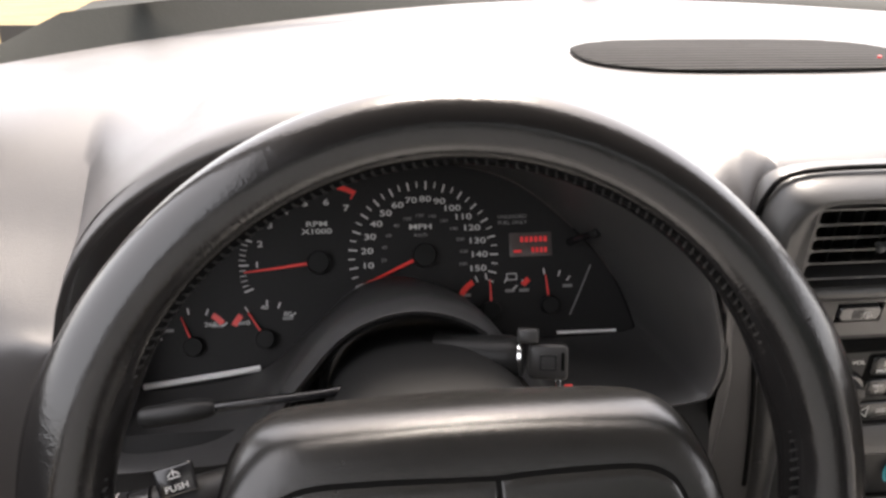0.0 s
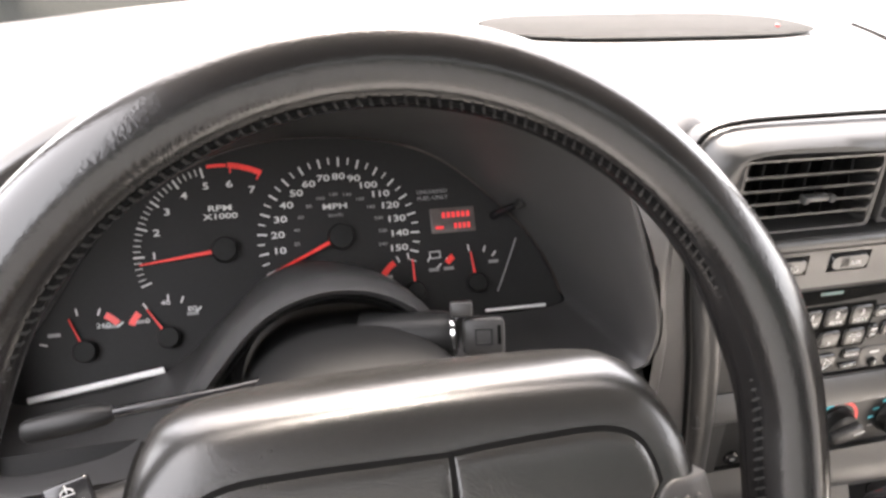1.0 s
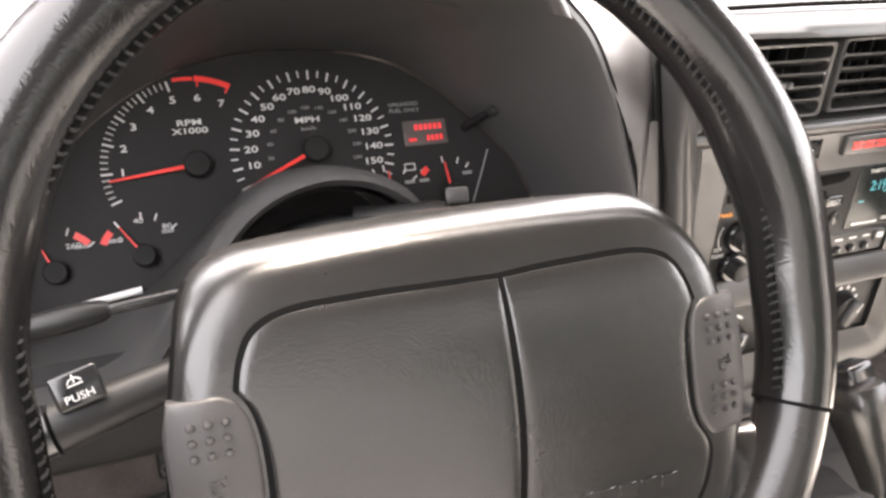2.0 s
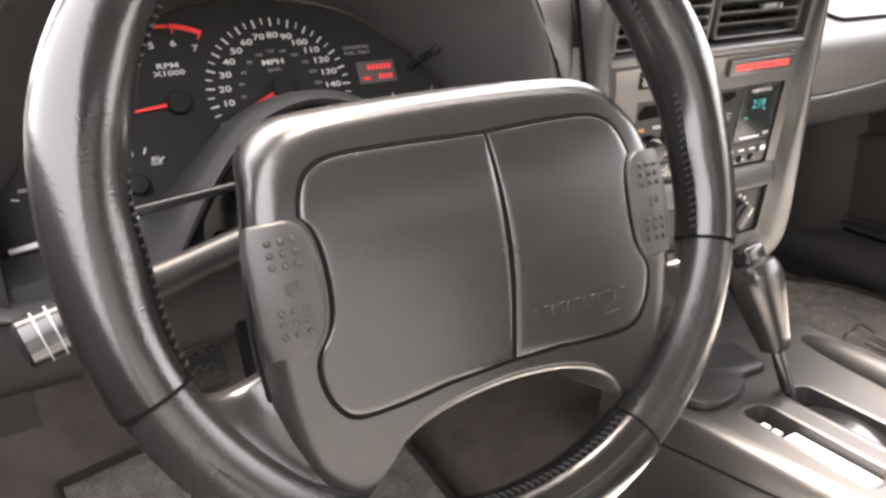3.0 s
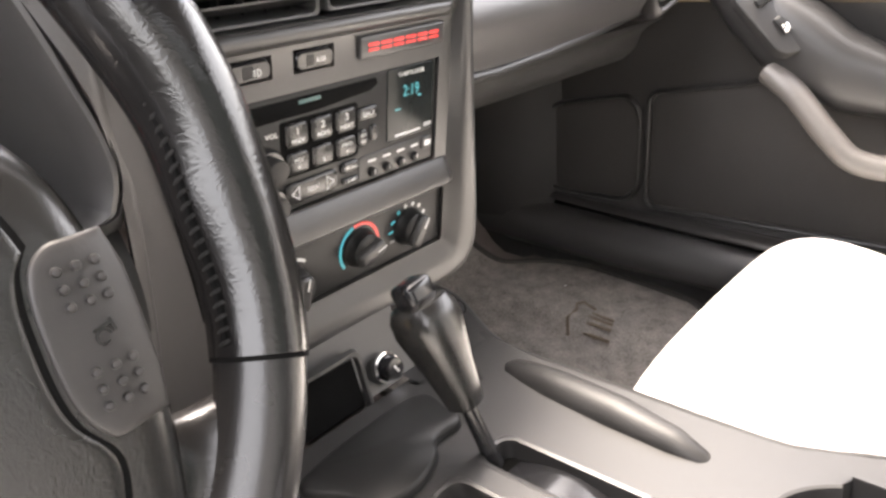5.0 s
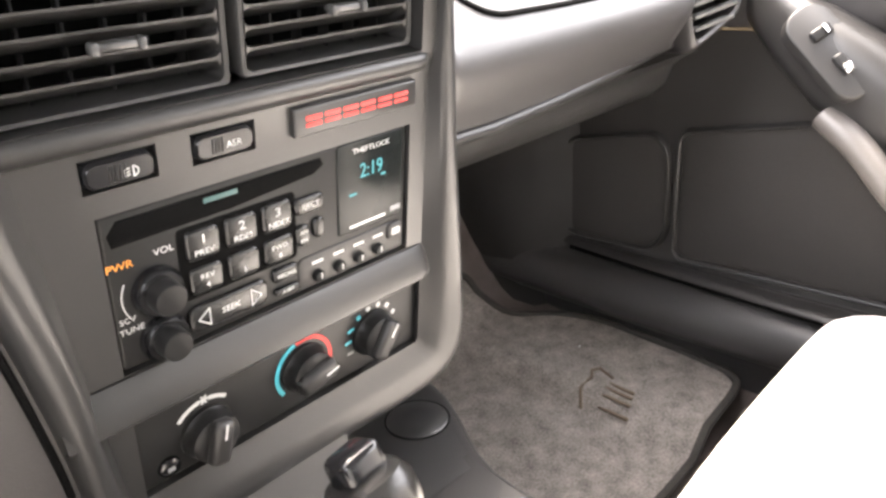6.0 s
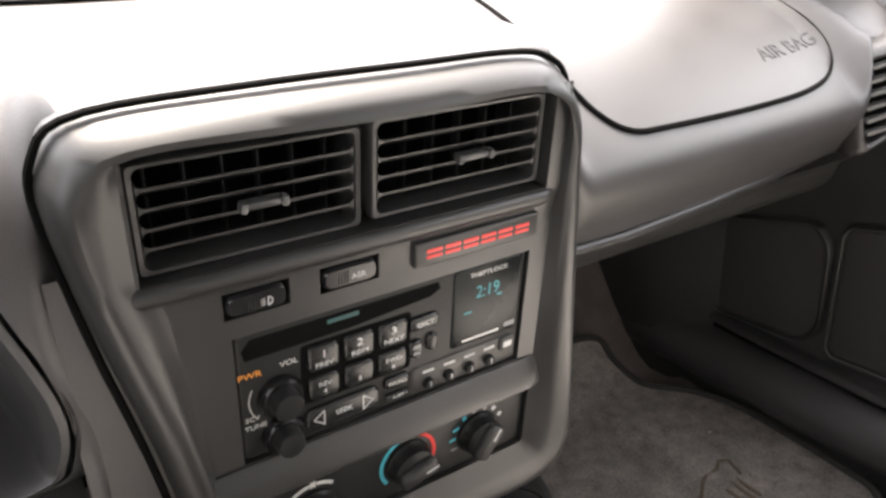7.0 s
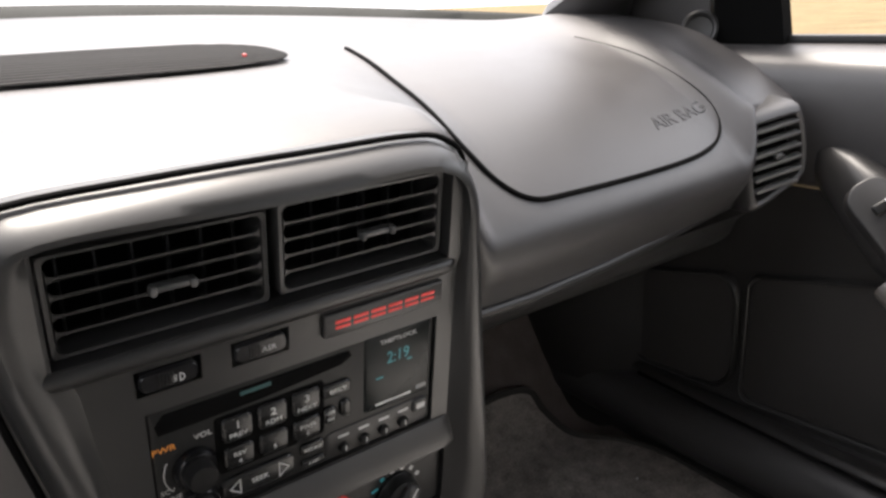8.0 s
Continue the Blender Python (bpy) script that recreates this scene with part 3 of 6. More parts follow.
# airbag cover: its seam as a dark groove that lies on the pad, and raised print
def pad_at_y(x, y):
    pr = dash_profile(x, 240)
    best = min(pr, key=lambda p: abs(p[1] - y) + (0 if p[2] > 0.785 else 1))
    return Vector(best)


seam_pts = [pad_at_y(0.700, 0.795), pad_at_y(0.686, 0.73), pad_at_y(0.671, 0.663), pad_at_y(0.661, 0.60), pad_at_y(0.661, 0.55), pad_at_y(0.672, 0.522), pad_at_y(0.696, 0.506), pad_at_y(0.74, 0.503), pad_at_y(0.85, 0.504),
            pad_at_y(0.935, 0.508), pad_at_y(0.985, 0.518), pad_at_y(1.008, 0.538), pad_at_y(1.012, 0.575), pad_at_y(1.01, 0.65), pad_at_y(1.00, 0.74)]
dash_part("airbag_seam", tube(smooth_path([p + Vector((0, -0.0005, 0.0004)) for p in seam_pts], 120), [0.0026 if i < 80 else 0.0026 - 0.0020 * min(1.0, (i - 80) / 12) for i in range(120)], 6), black_void, "dark seam of the airbag cover")

# side vent in the dashboard's end
# ---------- middle stack ----------
S_O = Vector((0.45, 0.45, 0.78))
STACK = axes(S_O, (1, 0, 0), (0, -0.148, 0.989))


FIELD = 0.0055   # how far the field with the radio lies back
FIELD_X, FIELD_Y = 0.0035, -0.0030


def sx(x):
    return x - 0.45


def sw(z):
    return (z - 0.78) / 0.989


def place(x, z, n=0.0, rz=0.0):
    """A pose on the stack's face, n metres proud of it."""
    if z < 0.795:
        return STACK @ at(sx(x) + FIELD_X, sw(z) + FIELD_Y, n - FIELD, rz)
    return STACK @ at(sx(x), sw(z), n, rz)


def stack_outline(n=96):
    pts = [(0.560, 0.8775), (0.579, 0.860), (0.588, 0.81), (0.600, 0.72), (0.610, 0.64), (0.615, 0.585), (0.607, 0.555), (0.575, 0.541), (0.48, 0.541), (0.38, 0.541), (0.334, 0.545), (0.322, 0.565),
           (0.3155, 0.63), (0.305, 0.70), (0.290, 0.775), (0.2805, 0.835), (0.2830, 0.8635), (0.303, 0.8795), (0.38, 0.8825), (0.47, 0.8825), (0.53, 0.8825)]
    return [(sx(p[0]), sw(p[2])) for p in smooth_path([(a, 0, b) for a, b in pts], n, True)]


def build_stack():
    st = thing("centre_stack", STACK, "charcoal plastic centre stack panel with rounded raised border", "dashboard panel", kind="structure")
    out = stack_outline()
    c = Vector((sx(0.447), sw(0.72)))

    def roll(y):
        """How much of the border's top roll a point of the outline has."""
        return sstep(sw(0.838), sw(0.874), y)

    def ring(ins, n):
        r = []
        for x, y in out:
            d = Vector((x, y)) - c
            q = c + d * (1 - ins / d.length)
            r.append((q.x, q.y, n - 0.015 * roll(y) * max(0.0, 1 - ins / 0.021) ** 2))
        return r
    x0, x1, y0, y1 = sx(0.3105), sx(0.569), sw(0.5845), sw(0.8675)
    def slant(y):
        return 0.024 * max(0.0, min(1.0, (sw(0.800) - y) / 0.22)) + 0.011 * sstep(sw(0.800), sw(0.788), y)
    inner = []
    for x, y in out:
        d = Vector((x, y)) - Vector(((x0 + x1) / 2, (y0 + y1) / 2))
        k = min((x1 - x0) / 2 / max(abs(d.x), 1e-6), (y1 - y0) / 2 / max(abs(d.y), 1e-6))
        iy = (y0 + y1) / 2 + d.y * k
        inner.append((max((x0 + x1) / 2 + d.x * k, x0 + slant(iy)), iy, -FIELD * (1 - sstep(sw(0.790), sw(0.801), iy))))
    part("border", loft([ring(0.010, -0.042), ring(0.002, -0.026), ring(0.0, -0.018), ring(0.0006, -0.011), ring(0.0022, -0.0045), ring(0.0050, 0.0010), ring(0.0090, 0.0050), ring(0.0140, 0.0066), ring(0.0180, 0.0056)] + [[tuple(Vector(a).lerp(Vector((b[0], b[1], b[2])), f) + Vector((0, 0, g * (0.0056 - b[2])))) for a, b in zip(ring(0.0180, 0.0056), inner)] for f, g in ((0.25, 0.17), (0.5, 0.15), (0.75, 0.02))] + [inner]), stack_plastic, st)
    depth = lambda i: -0.0025 if i <= 60 else (-0.0025 - 0.0028 * (i - 60) / 4 if i <= 64 else (-0.0053 - 0.0097 * (i - 64) / 5 if i <= 69 else -0.0165))
    edge = ring(-0.0014, 0.0)
    seam = [(p[0], p[1], max(-0.0175, (-0.0165 if 3 < i < 20 else depth(i)) + min(0.0, p[2] + 0.0005))) for i, p in enumerate(edge)]
    part("seam", tube([seam[i] for i in list(range(54, 96)) + list(range(0, 14))], 0.0020, 6), black_void, st, "dark seam round the panel")
    xs = [x0] + [sx(v) for v in (0.3125, 0.347, 0.350, 0.3835, 0.401, 0.4375, 0.551, 0.5575, 0.566)] + [x1]
    ys = [y0] + [sw(v) for v in (0.588, 0.646, 0.672, 0.759, 0.771, 0.787, 0.802, 0.8655)] + [y1]
    holes = [(0.3125, 0.5575, 0.802, 0.8655), (0.347, 0.3835, 0.771, 0.787), (0.401, 0.4375, 0.771, 0.787), (0.350, 0.551, 0.672, 0.759), (0.350, 0.566, 0.588, 0.646)]
    bm = bmesh.new()
    vs = {}

    def v(x, y, z):
        k = (round(x, 6), round(y, 6), round(z, 6))
        if k not in vs:
            vs[k] = bm.verts.new(k)
        return vs[k]

    def is_hole(i, j):
        cx, cy = (xs[i] + xs[i + 1]) / 2, (ys[j] + ys[j + 1]) / 2
        return any(sx(a) < cx < sx(b) and sw(e) < cy < sw(f) for a, b, e, f in holes)
    for i in range(len(xs) - 1):
        for j in range(len(ys) - 1):
            if not is_hole(i, j):
                bm.faces.new((v(xs[i], ys[j], 0), v(xs[i + 1], ys[j], 0), v(xs[i + 1], ys[j + 1], 0), v(xs[i], ys[j + 1], 0)))
    rims = [e for e in bm.edges if len(e.link_faces) == 1 and all(abs(q.co.x - x0) < 1e-6 for q in e.verts)]
    edges = [e for e in bm.edges if len(e.link_faces) == 1 and not (all(abs(q.co.x - x0) < 1e-6 for q in e.verts) or all(abs(q.co.x - x1) < 1e-6 for q in e.verts) or all(abs(q.co.y - y0) < 1e-6 for q in e.verts) or all(abs(q.co.y - y1) < 1e-6 for q in e.verts))]
    ext = bmesh.ops.extrude_edge_only(bm, edges=edges)
    bmesh.ops.translate(bm, vec=(0, 0, -0.022), verts=[g for g in ext["geom"] if isinstance(g, bmesh.types.BMVert)])
    for q in {q for e in rims for q in e.verts}:
        q.co.x += slant(q.co.y)
    for q in bm.verts:
        if q.co.y < sw(0.795):
            q.co.z -= FIELD
            if y0 + 1e-6 < q.co.y and x0 + slant(q.co.y) + 1e-6 < q.co.x < x1 - 1e-6:
                q.co.x += FIELD_X
                q.co.y += FIELD_Y
    part("face", bm, stack_plastic, st)
    # black plate, painted for the dark hollow behind the panel's openings
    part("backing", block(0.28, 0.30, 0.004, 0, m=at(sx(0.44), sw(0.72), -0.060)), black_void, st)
    # rounded rail between radio and heater panel, and a soft lip under the vents
    def bar(x_0, x_1, section):
        return loft([[(sx(x), sw(z), n - sink) for z, n in section] for x, sink in ((x_0, 0.0), ((x_0 + x_1) / 2, 0.0), (x_1 - 0.014, 0.0), (x_1 - 0.008, 0.0006), (x_1 - 0.003, 0.003), (x_1, 0.008))], closed=False)
    part("rail", bar(0.3170, 0.5740, ((0.6690, -0.010), (0.6680, -0.0042), (0.6655, -0.0024), (0.6580, 0.0014), (0.6505, 0.0046), (0.6470, 0.0048), (0.6448, 0.0030), (0.6440, -0.0010), (0.6438, -0.014))), stack_plastic, st)
    part("vent_lip", bar(0.3000, 0.5660, ((0.8020, -0.006), (0.8012, 0.0004), (0.7992, 0.0028), (0.7960, 0.0034), (0.7925, 0.0022), (0.7895, -0.0010), (0.7870, -0.006))), stack_plastic, st)


build_stack()


def build_vent(name, x0, x1, z0, z1, rows, fins, tab_x, label):
    w, h = x1 - x0, (z1 - z0) / 0.989
    v = thing(name, place((x0 + x1) / 2, (z0 + z1) / 2, -0.009), label, "air vent", "vents of the centre stack")
    # frame with a rounded opening
    part("frame", loft([rounded(w, h, 0.003, 5, -0.020), rounded(w, h, 0.003, 5, 0.0), rounded(w - 0.002, h - 0.002, 0.003, 5, 0.0015),
                        rounded(w - 0.007, h - 0.005, 0.0045, 5, 0.001), rounded(w - 0.009, h - 0.007, 0.004, 5, -0.004), rounded(w - 0.009, h - 0.007, 0.004, 5, -0.040)]), stack_plastic, v)
    # flat black plate painted for the shade deep in the vent
    part("duct_shade", block(w - 0.004, h - 0.004, 0.002, 0, m=at(0, 0, -0.042)), black_void, v)
    ih = h - 0.007
    gap = ih / rows

    def slat(y):
        """A slat that widens at both ends, so that the openings end round."""
        R = gap / 2 - 0.0010
        half, top = (w - 0.009) / 2, []
        for i in range(9):
            d = R * (1 - i / 8)
            top.append((-half + R - d, 0.0010 + R - math.sqrt(max(0.0, R * R - d * d))))
        top = top + [(-x, t) for x, t in reversed(top)]
        ring = lambda z, k: [(x, y + 0.55 * z + t * k, z) for x, t in top] + [(x, y + 0.55 * z - t * k, z) for x, t in reversed(top)]
        return loft([ring(-0.012, 0.8), ring(-0.0015, 1.0), ring(0.0002, 0.9), ring(0.0008, 0.55)], caps=(True, True))
    for k in range(1, rows):
        part("slat", slat(-ih / 2 + gap * k), stack_plastic, v)
    R = gap / 2 - 0.001
    for k in range(fins):
        x = -w / 2 + w * (k + 0.7) / (fins + 0.35)
        part("fin", block(0.0014, ih, 0.011, 0.0005, 1, m=at(x, -0.003, -0.0200, ry=-12)), dark_plastic, v)
    t = part("tab", block(0.022, 0.0036, 0.008, 0.0016, 2, m=at(tab_x, 0.000, 0.005)), key_metal, v, "grey adjuster tab")
    part("tab_grip", block(0.0042, 0.0062, 0.0070, 0.002, 2, m=at(tab_x - 0.0105, 0.000, 0.0075)), key_metal, t)
    part("tab_grip", block(0.0042, 0.0062, 0.0070, 0.002, 2, m=at(tab_x + 0.0105, 0.000, 0.0075)), key_metal, t)


build_vent("air_vent", 0.3140, 0.4315, 0.8025, 0.8590, 5, 6, 0.002, "black louvred air vent with crossed slats and a grey tab")
build_vent("air_vent", 0.4370, 0.5560, 0.8040, 0.8610, 5, 6, 0.004, "black louvred air vent with crossed slats and a grey tab")


def rocker(name, x, z, label):
    r = thing(name, place(x, z, -0.004), label, "switch", "rocker switches")
    w, h = 0.034, 0.0145
    part("well", block(w + 0.001, h + 0.001, 0.004, 0.001, 1, m=at(0, 0, -0.010)), black_void, r)
    part("rocker", loft([rounded(w * f, h * g, 0.0055 * g, 6, z_) for f, g, z_ in ((1, 1, -0.008), (1, 1, 0.002), (0.97, 0.92, 0.0045), (0.9, 0.7, 0.006))], caps=(True, True)), gloss_black, r)
    return r


r1 = rocker("fog_lamp_switch", 0.365, 0.779, "black rocker switch with a white lamp symbol")
sym = [arc_band(0.0016, 0.0021, -90, 90, 0, 0.0002, 10), block(0.0005, 0.0042, 0.0002, 0)]
for k in range(3):
    sym.append(block(0.0022, 0.0004, 0.0002, 0, m=at(-0.0024, -0.0012 + 0.0012 * k, 0, 12)))
part("symbol", joined(sym), white_print, r1, m=at(0.0055, -0.001, 0.0063) @ Matrix.Diagonal((1.25, 1.25, 1, 1)))
for k in range(5):
    part("grip_rib", block(0.0009, 0.008, 0.001, 0.0003, 1, m=at(-0.0055 + 0.0018 * k, 0, 0.0060)), dark_plastic, r1)
r2 = rocker("traction_switch", 0.419, 0.779, "black rocker switch lettered ASR with a red dot")
part("print", lettering("ASR", 0.0047, 1.1), white_print, r2, m=at(0.0045, -0.0008, 0.0062))
part("dot", block(0.0014, 0.003, 0.0004, 0.0002, 1, m=at(0.0125, 0.0002, 0.0050)), red_print, r2)
for k in range(4):
    part("grip_rib", block(0.0009, 0.008, 0.001, 0.0003, 1, m=at(-0.0075 + 0.0018 * k, 0, 0.0060)), dark_plastic, r2)

badge = thing("name_badge", place(0.5060, 0.7795, -0.0025), "charcoal badge plate with a row of red blocks", "badge")
part("plate", plate(0.0925, 0.0165, 0.006, 0.0015, 0.0012), stack_plastic, badge)
for k in range(6):
    x = -0.033 + 0.0132 * k
    part("red_block", joined([block(0.0112, 0.0026, 0.0006, 0.0004, 1, m=at(x, 0.0018, 0.0062)), block(0.0112, 0.0022, 0.0006, 0.0004, 1, m=at(x, -0.0020, 0.0062))]), red_print, badge)


# ---------- radio ----------
def knob(parent, name, x, y, r, h, mat=None, label=""):
    k = part(name, turned([(r * 1.12, -0.002), (r * 1.12, 0.002), (r, 0.004), (r * 0.96, h * 0.9), (r * 0.88, h), (r * 0.4, h + 0.0006)], 36), mat or dark_plastic, parent, label, m=at(x, y, 0))
    return k


def build_radio():
    rd = thing("car_radio", place(0.4505, 0.7155, -0.004), "black car radio with disc slot, buttons, knobs and teal clock", "radio")
    W, H = 0.199, 0.0865
    part("body", plate(W, H, 0.012, 0.003, 0.0015, z=-0.010), dark_plastic, rd)
    F = 0.0020

    def lx(x):
        return x - 0.4505

    def ly(z):
        return (z - 0.7155) / 0.989
    slot = part("disc_slot", outline_prism([(lx(0.356), ly(0.7415)), (lx(0.420), ly(0.7420)), (lx(0.475), ly(0.7460)), (lx(0.4825), ly(0.7500)), (lx(0.4805), ly(0.7545)), (lx(0.36), ly(0.7545)), (lx(0.3545), ly(0.748))], F - 0.001, F + 0.0006, 0.0004), black_void, rd)
    part("disc_mark", block(0.020, 0.0028, 0.0004, 0.0005, 1, m=at(lx(0.415), ly(0.751), F + 0.0008)), dim_teal, rd, "dim teal mark in the slot")

    def button(name, x, z, w, h, texts=(), mat=key_plastic):
        b = part(name, plate(w - 0.0008, h - 0.0008, 0.0034, min(0.0040, h * 0.3), 0.0016, z=F - 0.0006), mat, rd, m=at(lx(x), ly(z), 0))
        for body, size, dx, dy in texts:
            part("print", lettering(body, size, 1.15), white_print, b, m=at(dx, dy, F + 0.0030))
        return b
    # two rows of keys
    part("key_bed", plate(0.0735, 0.0420, 0.0010, 0.003, 0.0004, z=F - 0.0004), black_void, rd, m=at(lx(0.4247), ly(0.7190), 0))
    for k, (a, b2) in enumerate((("1", "PREV"), ("2", "RDM"), ("3", "NEXT"))):
        button("button", 0.4015 + 0.0232 * k, 0.7290, 0.0210, 0.0185, ((a, 0.0072, 0, 0.0028), (b2, 0.0046, 0, -0.0042)))
    for k, (a, b2) in enumerate((("REV", "4"), ("", "5"), ("FWD", "6"))):
        button("button", 0.4015 + 0.0232 * k, 0.7085, 0.0210, 0.0170, (((a, 0.0042, 0, 0.0022),) if a else ()) + ((b2, 0.0044, 0, -0.0032),))
    button("eject_button", 0.4705, 0.7295, 0.022, 0.0115, (("EJECT", 0.0042, 0, 0.0),))
    button("band_button", 0.4650, 0.7110, 0.0110, 0.0145, (("AM", 0.0034, 0, 0.0026), ("FM", 0.0034, 0, -0.0028)))
    button("small_button", 0.4770, 0.7125, 0.009, 0.0145)
    # display
    disp = part("display", plate(0.0545, 0.0590, 0.0020, 0.003, 0.0008, z=F - 0.0012), glass_black, rd, "dark glossy display", m=at(lx(0.5195), ly(0.7285), 0))
    part("print", lettering("THEFTLOCK", 0.0045, 1.2), white_print, disp, m=at(0, 0.0235, F + 0.0010))
    part("clock_digits", lettering("2:19", 0.0130, 0.85), teal_lamp, disp, "teal lit digits 2:19", m=at(0.000, 0.0095, F + 0.0010))
    part("clock_mark", block(0.004, 0.0014, 0.0003, 0.0001, 1, m=at(0.010, 0.0035, F + 0.0009)), teal_lamp, disp)
    part("clock_mark", block(0.006, 0.0014, 0.0003, 0.0001, 1, m=at(-0.015, -0.004, F + 0.0009)), teal_lamp, disp)
    part("print_bar", block(0.030, 0.0018, 0.0003, 0.0001, 1, m=at(-0.003, -0.0255, F + 0.0009)), white_print, disp)
    part("print_bar", block(0.009, 0.0036, 0.0003, 0.0001, 1, m=at(0.021, -0.0235, F + 0.0009)), grey_print, disp)
    # knobs at the driver's end
    for x, z, r in ((0.3745, 0.7120, 0.0112), (0.3745, 0.6845, 0.0108)):
        k = knob(rd, "radio_knob", lx(x), ly(z), r * 0.82, 0.017)
        part("collar", turned([(r * 1.22, 0.0), (r * 1.22, 0.005), (r * 1.05, 0.008)], 32), gloss_black, k)
    part("print", lettering("PWR", 0.0056, 1.15), orange_print, rd, "orange print PWR", m=at(lx(0.3580), ly(0.7310), F + 0.0001))
    part("print", lettering("VOL", 0.0050, 1.15), white_print, rd, m=at(lx(0.381), ly(0.7320), F + 0.0001))
    part("print", lettering("SCV", 0.0044, 1.1), white_print, rd, m=at(lx(0.3575), ly(0.7010), F + 0.0001))
    part("print", lettering("TUNE", 0.0046, 1.1), white_print, rd, m=at(lx(0.3590), ly(0.6950), F + 0.0001))
    part("scale_mark", arc_band(0.0180, 0.0186, 150, 215, F, F + 0.0003, 12), white_print, rd, m=at(lx(0.3745), ly(0.712), 0))
    # seek bar and the lower strip
    sk = part("seek_button", plate(0.050, 0.0165, 0.0034, 0.0055, 0.0016, z=F - 0.0006), key_plastic, rd, m=at(lx(0.4135), ly(0.6860), 0))
    part("print", lettering("SEEK", 0.0048, 1.15), white_print, sk, m=at(0, 0, F + 0.0030))
    for s in (-1, 1):
        a, b2, c = Vector((s * 0.020, 0)), Vector((s * 0.0132, 0.0052)), Vector((s * 0.0132, -0.0052))
        part("arrow", joined([tube([(p.x, p.y, F + 0.0030), (q.x, q.y, F + 0.0030)], 0.0004, 5) for p, q in ((a, b2), (b2, c), (c, a))]), white_print, sk)
    button("recall_button", 0.4515, 0.6915, 0.0185, 0.0100, (("RECALL", 0.0034, 0, 0),))
    button("recall_button", 0.4520, 0.6805, 0.0180, 0.0055, (("A.SET", 0.0030, 0, 0),))
    part("lower_strip", plate(0.086, 0.0215, 0.0016, 0.005, 0.0008, z=F - 0.0006), trim_plastic, rd, m=at(lx(0.504), ly(0.6850), 0))
    for k in range(4):
        x = 0.4755 + 0.0165 * k
        kn = knob(rd, "tone_knob", lx(x), ly(0.6805), 0.0040, 0.0065)
        part("pointer", block(0.0007, 0.004, 0.0004, 0, m=at(0, 0.001, 0.0070)), white_print, kn)
        part("print_bar", block(0.0085, 0.0018, 0.0003, 0, m=at(lx(x), ly(0.6900), F + 0.0012)), white_print, rd)
    button("end_button", 0.5395, 0.6895, 0.0150, 0.0125, mat=trim_plastic)
    part("print_bar", block(0.007, 0.0045, 0.0003, 0, m=at(lx(0.5395), ly(0.6895), F + 0.0030)), white_print, rd)


build_radio()


# ---------- heater panel ----------
def build_heater():
    hp = thing("heater_panel", place(0.458, 0.617, -0.006), "black heater panel with three turning knobs", "heater control")
    part("plate", plate(0.217, 0.0580, 0.006, 0.003, 0.001, z=-0.004), dark_plastic, hp)

    def lx(x):
        return x - 0.458

    def ly(z):
        return (z - 0.617) / 0.989
    for x, z, turn in ((0.3925, 0.6080, -12), (0.4640, 0.6160, -75), (0.5230, 0.6150, -30)):
        k = knob(hp, "turning_knob", lx(x), ly(z), 0.0155, 0.012, dark_plastic)
        k.location.z = 0.002
        g = part("grip", block(0.0135, 0.0295, 0.010, 0.004, 4, m=at(0, 0, 0.0135)), trim_plastic, k)
        g.matrix_basis = at(0, 0, 0, turn)
        part("pointer", block(0.0012, 0.010, 0.0006, 0, m=at(0, 0.009, 0.0187)), white_print, g)
    # fan scale, white
    for a0, a1 in ((52, 82), (98, 138)):
        part("fan_scale", arc_band(0.0215, 0.0240, a0, a1, 0.002, 0.0024), white_print, hp, m=at(lx(0.3925), ly(0.608), 0))
    part("fan_symbol", joined([block(0.0012, 0.0062, 0.0004, 0, m=at(0, 0, 0, 30 + 60 * k)) for k in range(3)]), white_print, hp, m=at(lx(0.3925), ly(0.608) + 0.0228, 0.0022))
    # temperature band, blue to red
    part("cold_band", arc_band(0.0200, 0.0228, 108, 218, 0.002, 0.0024), blue_print, hp, "blue cold band", m=at(lx(0.464), ly(0.616), 0))
    part("hot_band", arc_band(0.0200, 0.0228, -18, 106, 0.002, 0.0024), red_print, hp, "red hot band", m=at(lx(0.464), ly(0.616), 0))
    for k, a in enumerate((205, 178, 152, 125, 100, 75, 50, 22)):
        q = radians(a)
        part("mode_mark", block(0.0058 if a > 130 else 0.0036, 0.0022 if a > 130 else 0.0036, 0.0004, 0.0003, 1, m=at(lx(0.5230) + 0.0215 * math.cos(q), ly(0.615) + 0.0205 * math.sin(q), 0.0022, 8 * k)), blue_print if 60 < a < 190 and k in (1, 2, 3) else (white_print if k > 2 else grey_print), hp)
    b = knob(hp, "defrost_button", lx(0.3665), ly(0.5975), 0.0062, 0.0045, gloss_black)
    part("symbol", block(0.0044, 0.0030, 0.0003, 0.0006, 1, m=at(0, 0, 0.0053)), grey_print, b)


build_heater()


